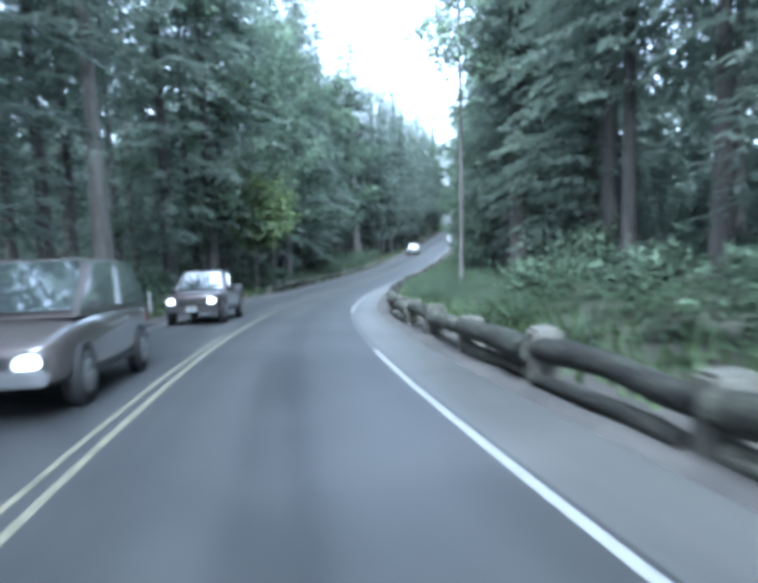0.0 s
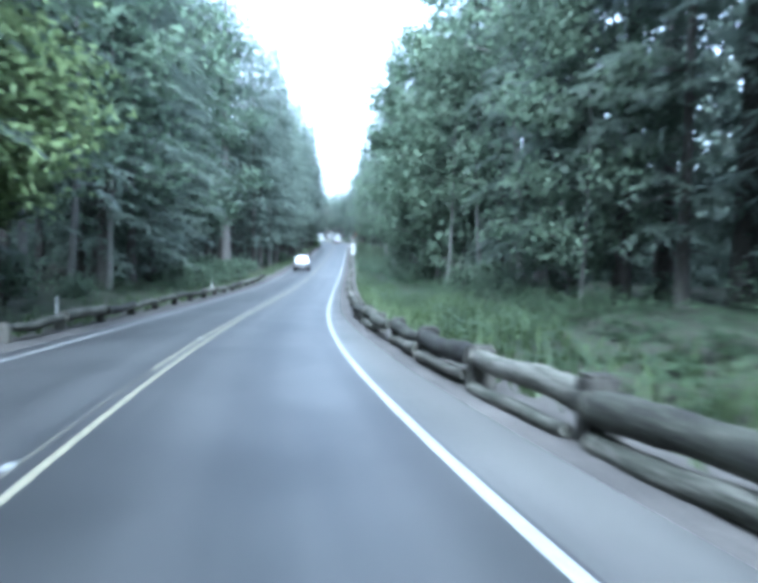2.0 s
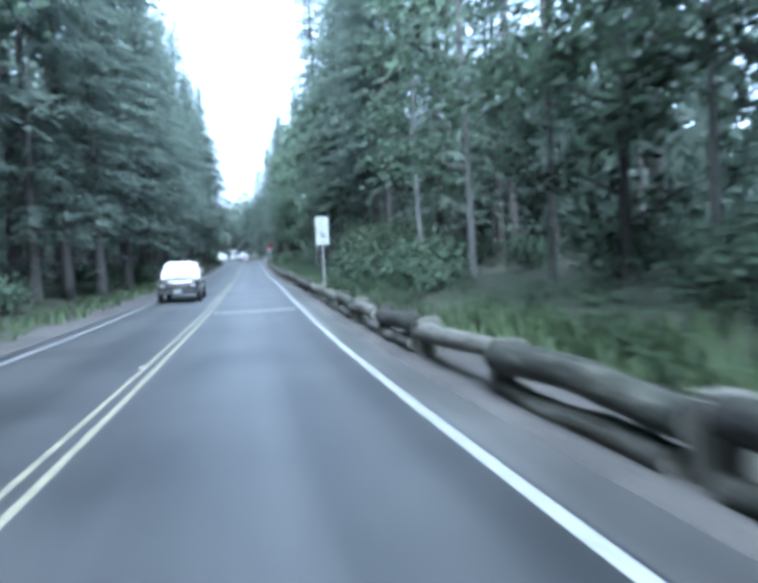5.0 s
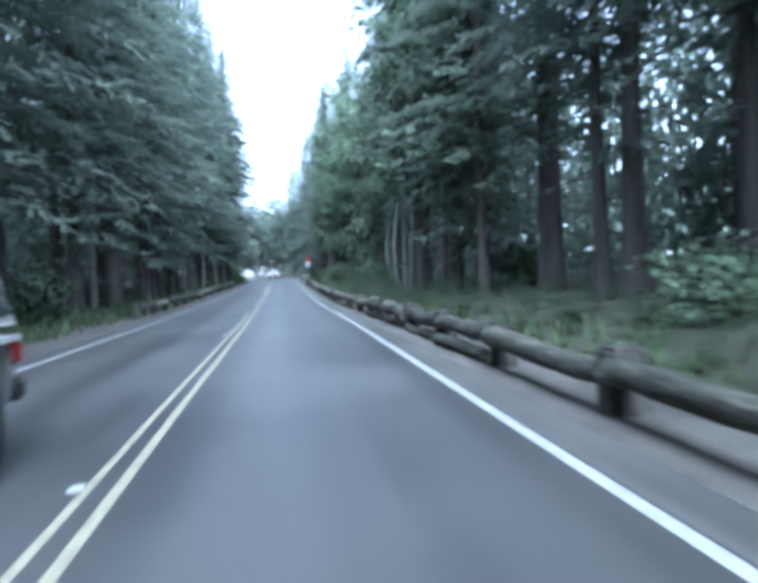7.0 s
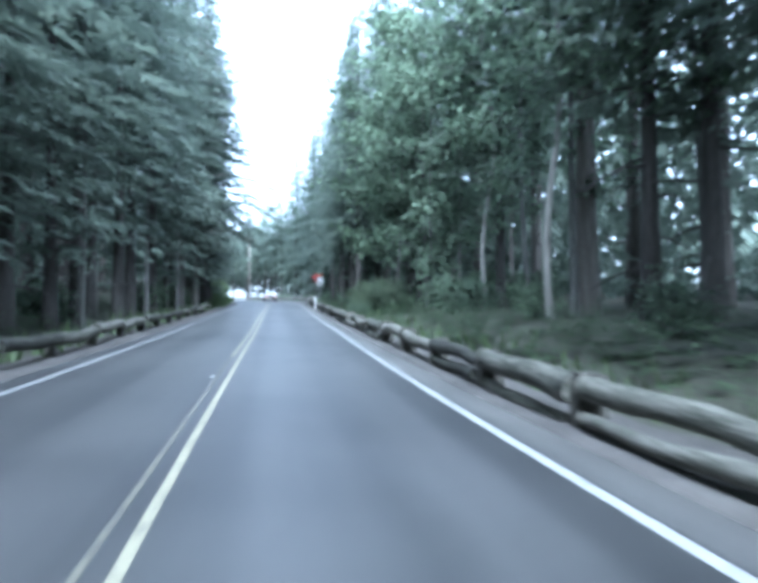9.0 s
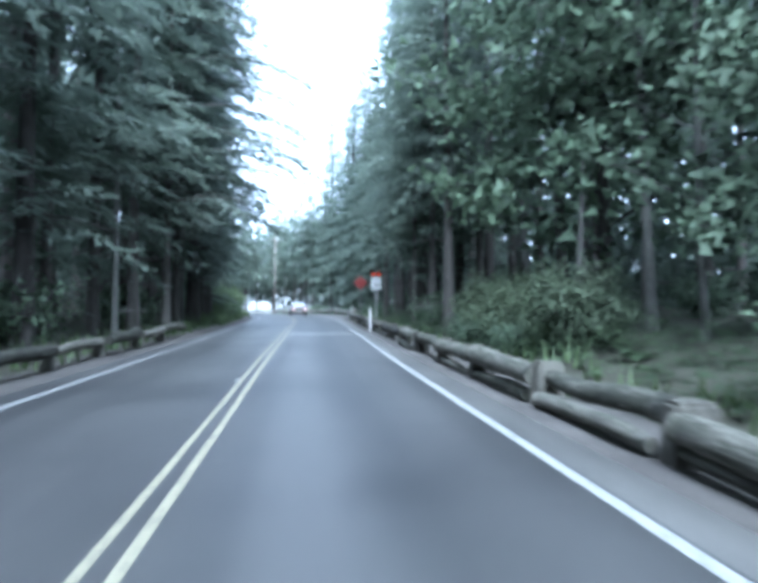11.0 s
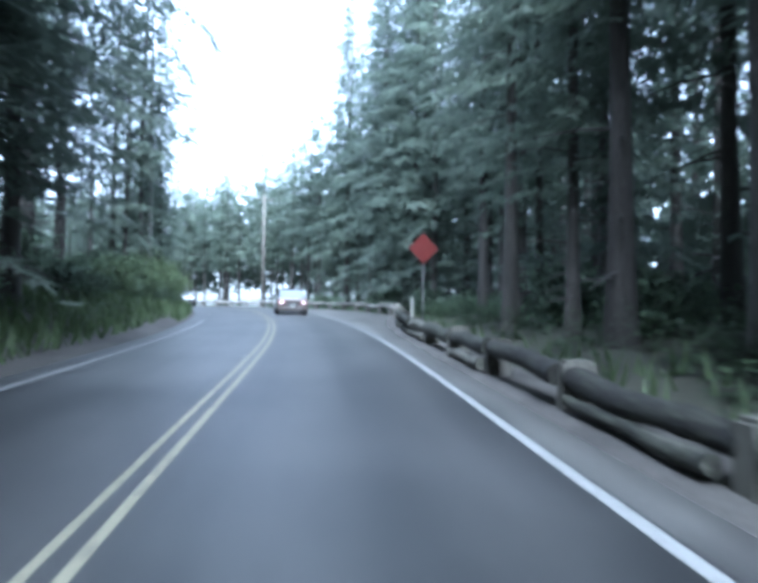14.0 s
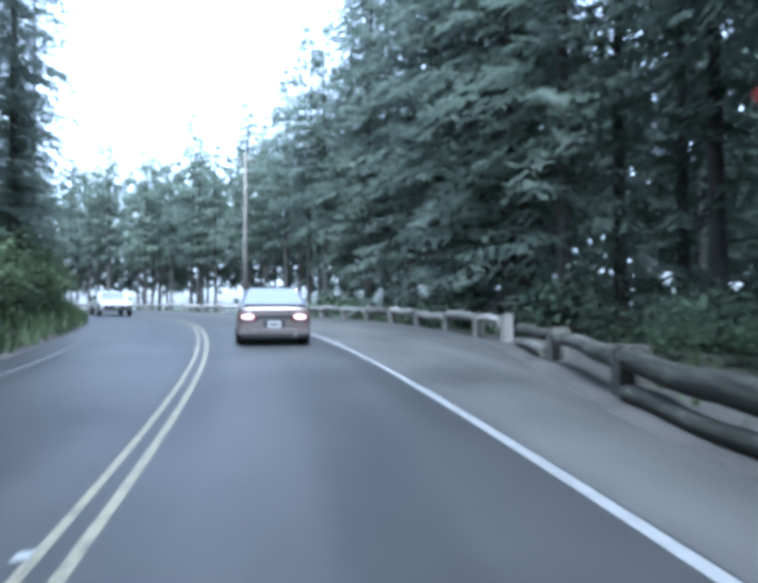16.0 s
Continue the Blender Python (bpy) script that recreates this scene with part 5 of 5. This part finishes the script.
    part("plate_bar", box((0.22, 0.002, 0.05), (0, front[0] + 0.112, front[2] + 0.12)), BLACKTRIM, fp)
    part("wiper", box((0.5, 0.015, 0.015), (0.2, yf + 0.02, zb + 0.02), 0, Matrix.Rotation(0.12, 4, "Y")), BLACKTRIM, car)
    if spoiler:
        part("valance", box((back[1] * 2.0, 0.12, 0.2), (0, back[0] - 0.02, back[2] + 0.03), 0.05), BLACKTRIM, car, "dark lower valance")
        part("bumper_strip", box((back[1] * 1.35, 0.02, 0.035), (0, back[0] - 0.102, back[2] + 0.15), 0.008), RIM, car, "pale strip along the bumper")
        part("plate_recess", box((0.52, 0.02, 0.2), (0, back[0] - 0.012, back[2] + (back[3] - back[2]) * 0.42), 0.02), BLACKTRIM, car, "dark recess round the number plate")
        part("reflector_band", box((back[1] * 1.1, 0.03, 0.1), (0, back[0] - 0.004, back[2] + (back[3] - back[2]) * 0.7), 0.01), BLACKTRIM, car, "dark band between the tail lamps")
        part("spoiler", box((back[1] * 1.8, 0.2, 0.03), (0, back[0] + 0.14, back[3] + 0.1), 0.012), BLACKTRIM, car, "dark thin rear spoiler")
        for x in (-0.5, 0.5):
            part("spoiler_foot", box((0.05, 0.12, 0.1), (x, back[0] + 0.16, back[3] + 0.06), 0.01), paint, car)
        part("exhaust", rod(0.035, 0.035, 0.18, (0.5, back[0], back[2] + 0.02), 12, Matrix.Rotation(radians(90), 4, "X")), CHROME, car)
    if bed:
        y0, y1, z = bed
        part("bed_liner", box((width * 0.8, y1 - y0, 0.02), (0, (y0 + y1) / 2, z + 0.006)), BLACKTRIM, car, "dark cargo bed")
        for x in (-1, 1):
            part("bed_wall", box((0.07, y1 - y0 + 0.1, 0.22), (x * width * 0.44, (y0 + y1) / 2, z + 0.08), 0.02), paint, car)
        part("tailgate", box((width * 0.86, 0.07, 0.22), (0, y0, z + 0.08), 0.02), paint, car)
    return tagged(car, label, "car")


def park(car, s, n, oncoming=False, turn=0.0):
    p = on_road(s, n)
    slope = float(np.interp(s, SS, _g))
    q = Matrix.Rotation(heading(s) + turn + (math.pi if oncoming else 0), 4, "Z") @ Matrix.Rotation((-1 if oncoming else 1) * math.atan(slope), 4, "X")
    car.matrix_basis = Matrix.Translation(Vector(p)) @ q


BRONZE = car_paint("bronze_paint", (0.13, 0.104, 0.094))
DARKBROWN = car_paint("brown_paint", (0.105, 0.09, 0.085))
MAROON = car_paint("dark_maroon_paint", (0.052, 0.038, 0.039))
CHARCOAL = car_paint("charcoal_paint", (0.035, 0.031, 0.032))
DARKROOF = car_paint("dark_roof_paint", (0.03, 0.026, 0.025))
WHITEPAINT = car_paint("white_paint", (0.75, 0.75, 0.74))

coupe = vehicle("coupe_car", BRONZE,
    [(-2.2, 0.8, 0.26, 0.88), (-2.14, 0.87, 0.2, 0.97), (-1.9, 0.9, 0.18, 1.0), (-1.2, 0.9, 0.18, 0.99), (0, 0.9, 0.2, 0.94), (1.2, 0.89, 0.22, 0.87), (1.9, 0.84, 0.28, 0.76), (2.15, 0.72, 0.36, 0.64)],
    (-1.85, -0.6, 0.2, 1.1, 0.95, 1.39), (-1.25, 1.3), 0.31, 1.76, "bronze two-door coupe with a rear spoiler in the lane", spoiler=True, lower=BRONZE, roof=DARKROOF)
park(coupe, 222.7, 1.82, turn=-0.07)

van = vehicle("minivan", DARKBROWN,
    [(-2.35, 0.84, 0.36, 1.02), (-2.25, 0.9, 0.3, 1.1), (0, 0.93, 0.27, 1.12), (1.1, 0.93, 0.27, 1.08), (1.75, 0.91, 0.29, 0.98), (2.15, 0.88, 0.31, 0.86), (2.35, 0.8, 0.36, 0.76)],
    (-2.2, -1.95, 0.25, 1.45, 1.08, 1.78), (-1.45, 1.45), 0.34, 1.86, "grey-brown minivan with lit headlamps in the oncoming lane", lit=True, big_bumper=True)
park(van, -11.5, -1.5, True)

truck = vehicle("pickup_truck", MAROON,
    [(-2.5, 0.84, 0.42, 0.98), (-2.4, 0.88, 0.36, 1.02), (0, 0.9, 0.33, 1.04), (0.9, 0.9, 0.33, 1.08), (2.0, 0.87, 0.35, 1.04), (2.3, 0.82, 0.39, 0.98)],
    (-0.75, -0.55, 0.35, 0.95, 1.06, 1.72), (-1.55, 1.5), 0.38, 1.8, "dark grey-maroon pickup truck with lit headlamps", lit=True, bed=(-2.4, -0.85, 1.02))
park(truck, 2.8, -1.75, True)

wagon = vehicle("suv_car", CHARCOAL,
    [(-2.5, 0.86, 0.44, 1.02), (-2.4, 0.9, 0.38, 1.07), (0, 0.92, 0.34, 1.1), (0.9, 0.92, 0.34, 1.12), (2.1, 0.9, 0.36, 1.08), (2.4, 0.84, 0.4, 1.02)],
    (-2.4, -2.2, 0.35, 0.98, 1.1, 1.8), (-1.5, 1.55), 0.38, 1.86, "charcoal sport utility car with a white roof", roof=WHITEPAINT)
for x in (-1, 1):
    part("belt_stripe", box((0.02, 4.2, 0.05), (x * 0.925, -0.2, 0.97), 0.006), WHITEPAINT, wagon, "white stripe along the side")
    part("roof_rail", box((0.04, 2.0, 0.035), (x * 0.58, -0.9, 1.84), 0.01), BLACKTRIM, wagon, "dark roof rail")
park(wagon, 98.5, -1.65, True)

white = vehicle("sedan_car", WHITEPAINT,
    [(-2.2, 0.76, 0.42, 0.86), (-2.1, 0.82, 0.32, 0.94), (0, 0.87, 0.26, 0.96), (1.2, 0.86, 0.28, 0.9), (2.0, 0.82, 0.32, 0.8), (2.2, 0.72, 0.4, 0.7)],
    (-1.6, -0.95, 0.1, 0.95, 0.93, 1.4), (-1.3, 1.35), 0.31, 1.76, "white sedan coming out of the bend")
park(white, 247.0, -1.9, True)
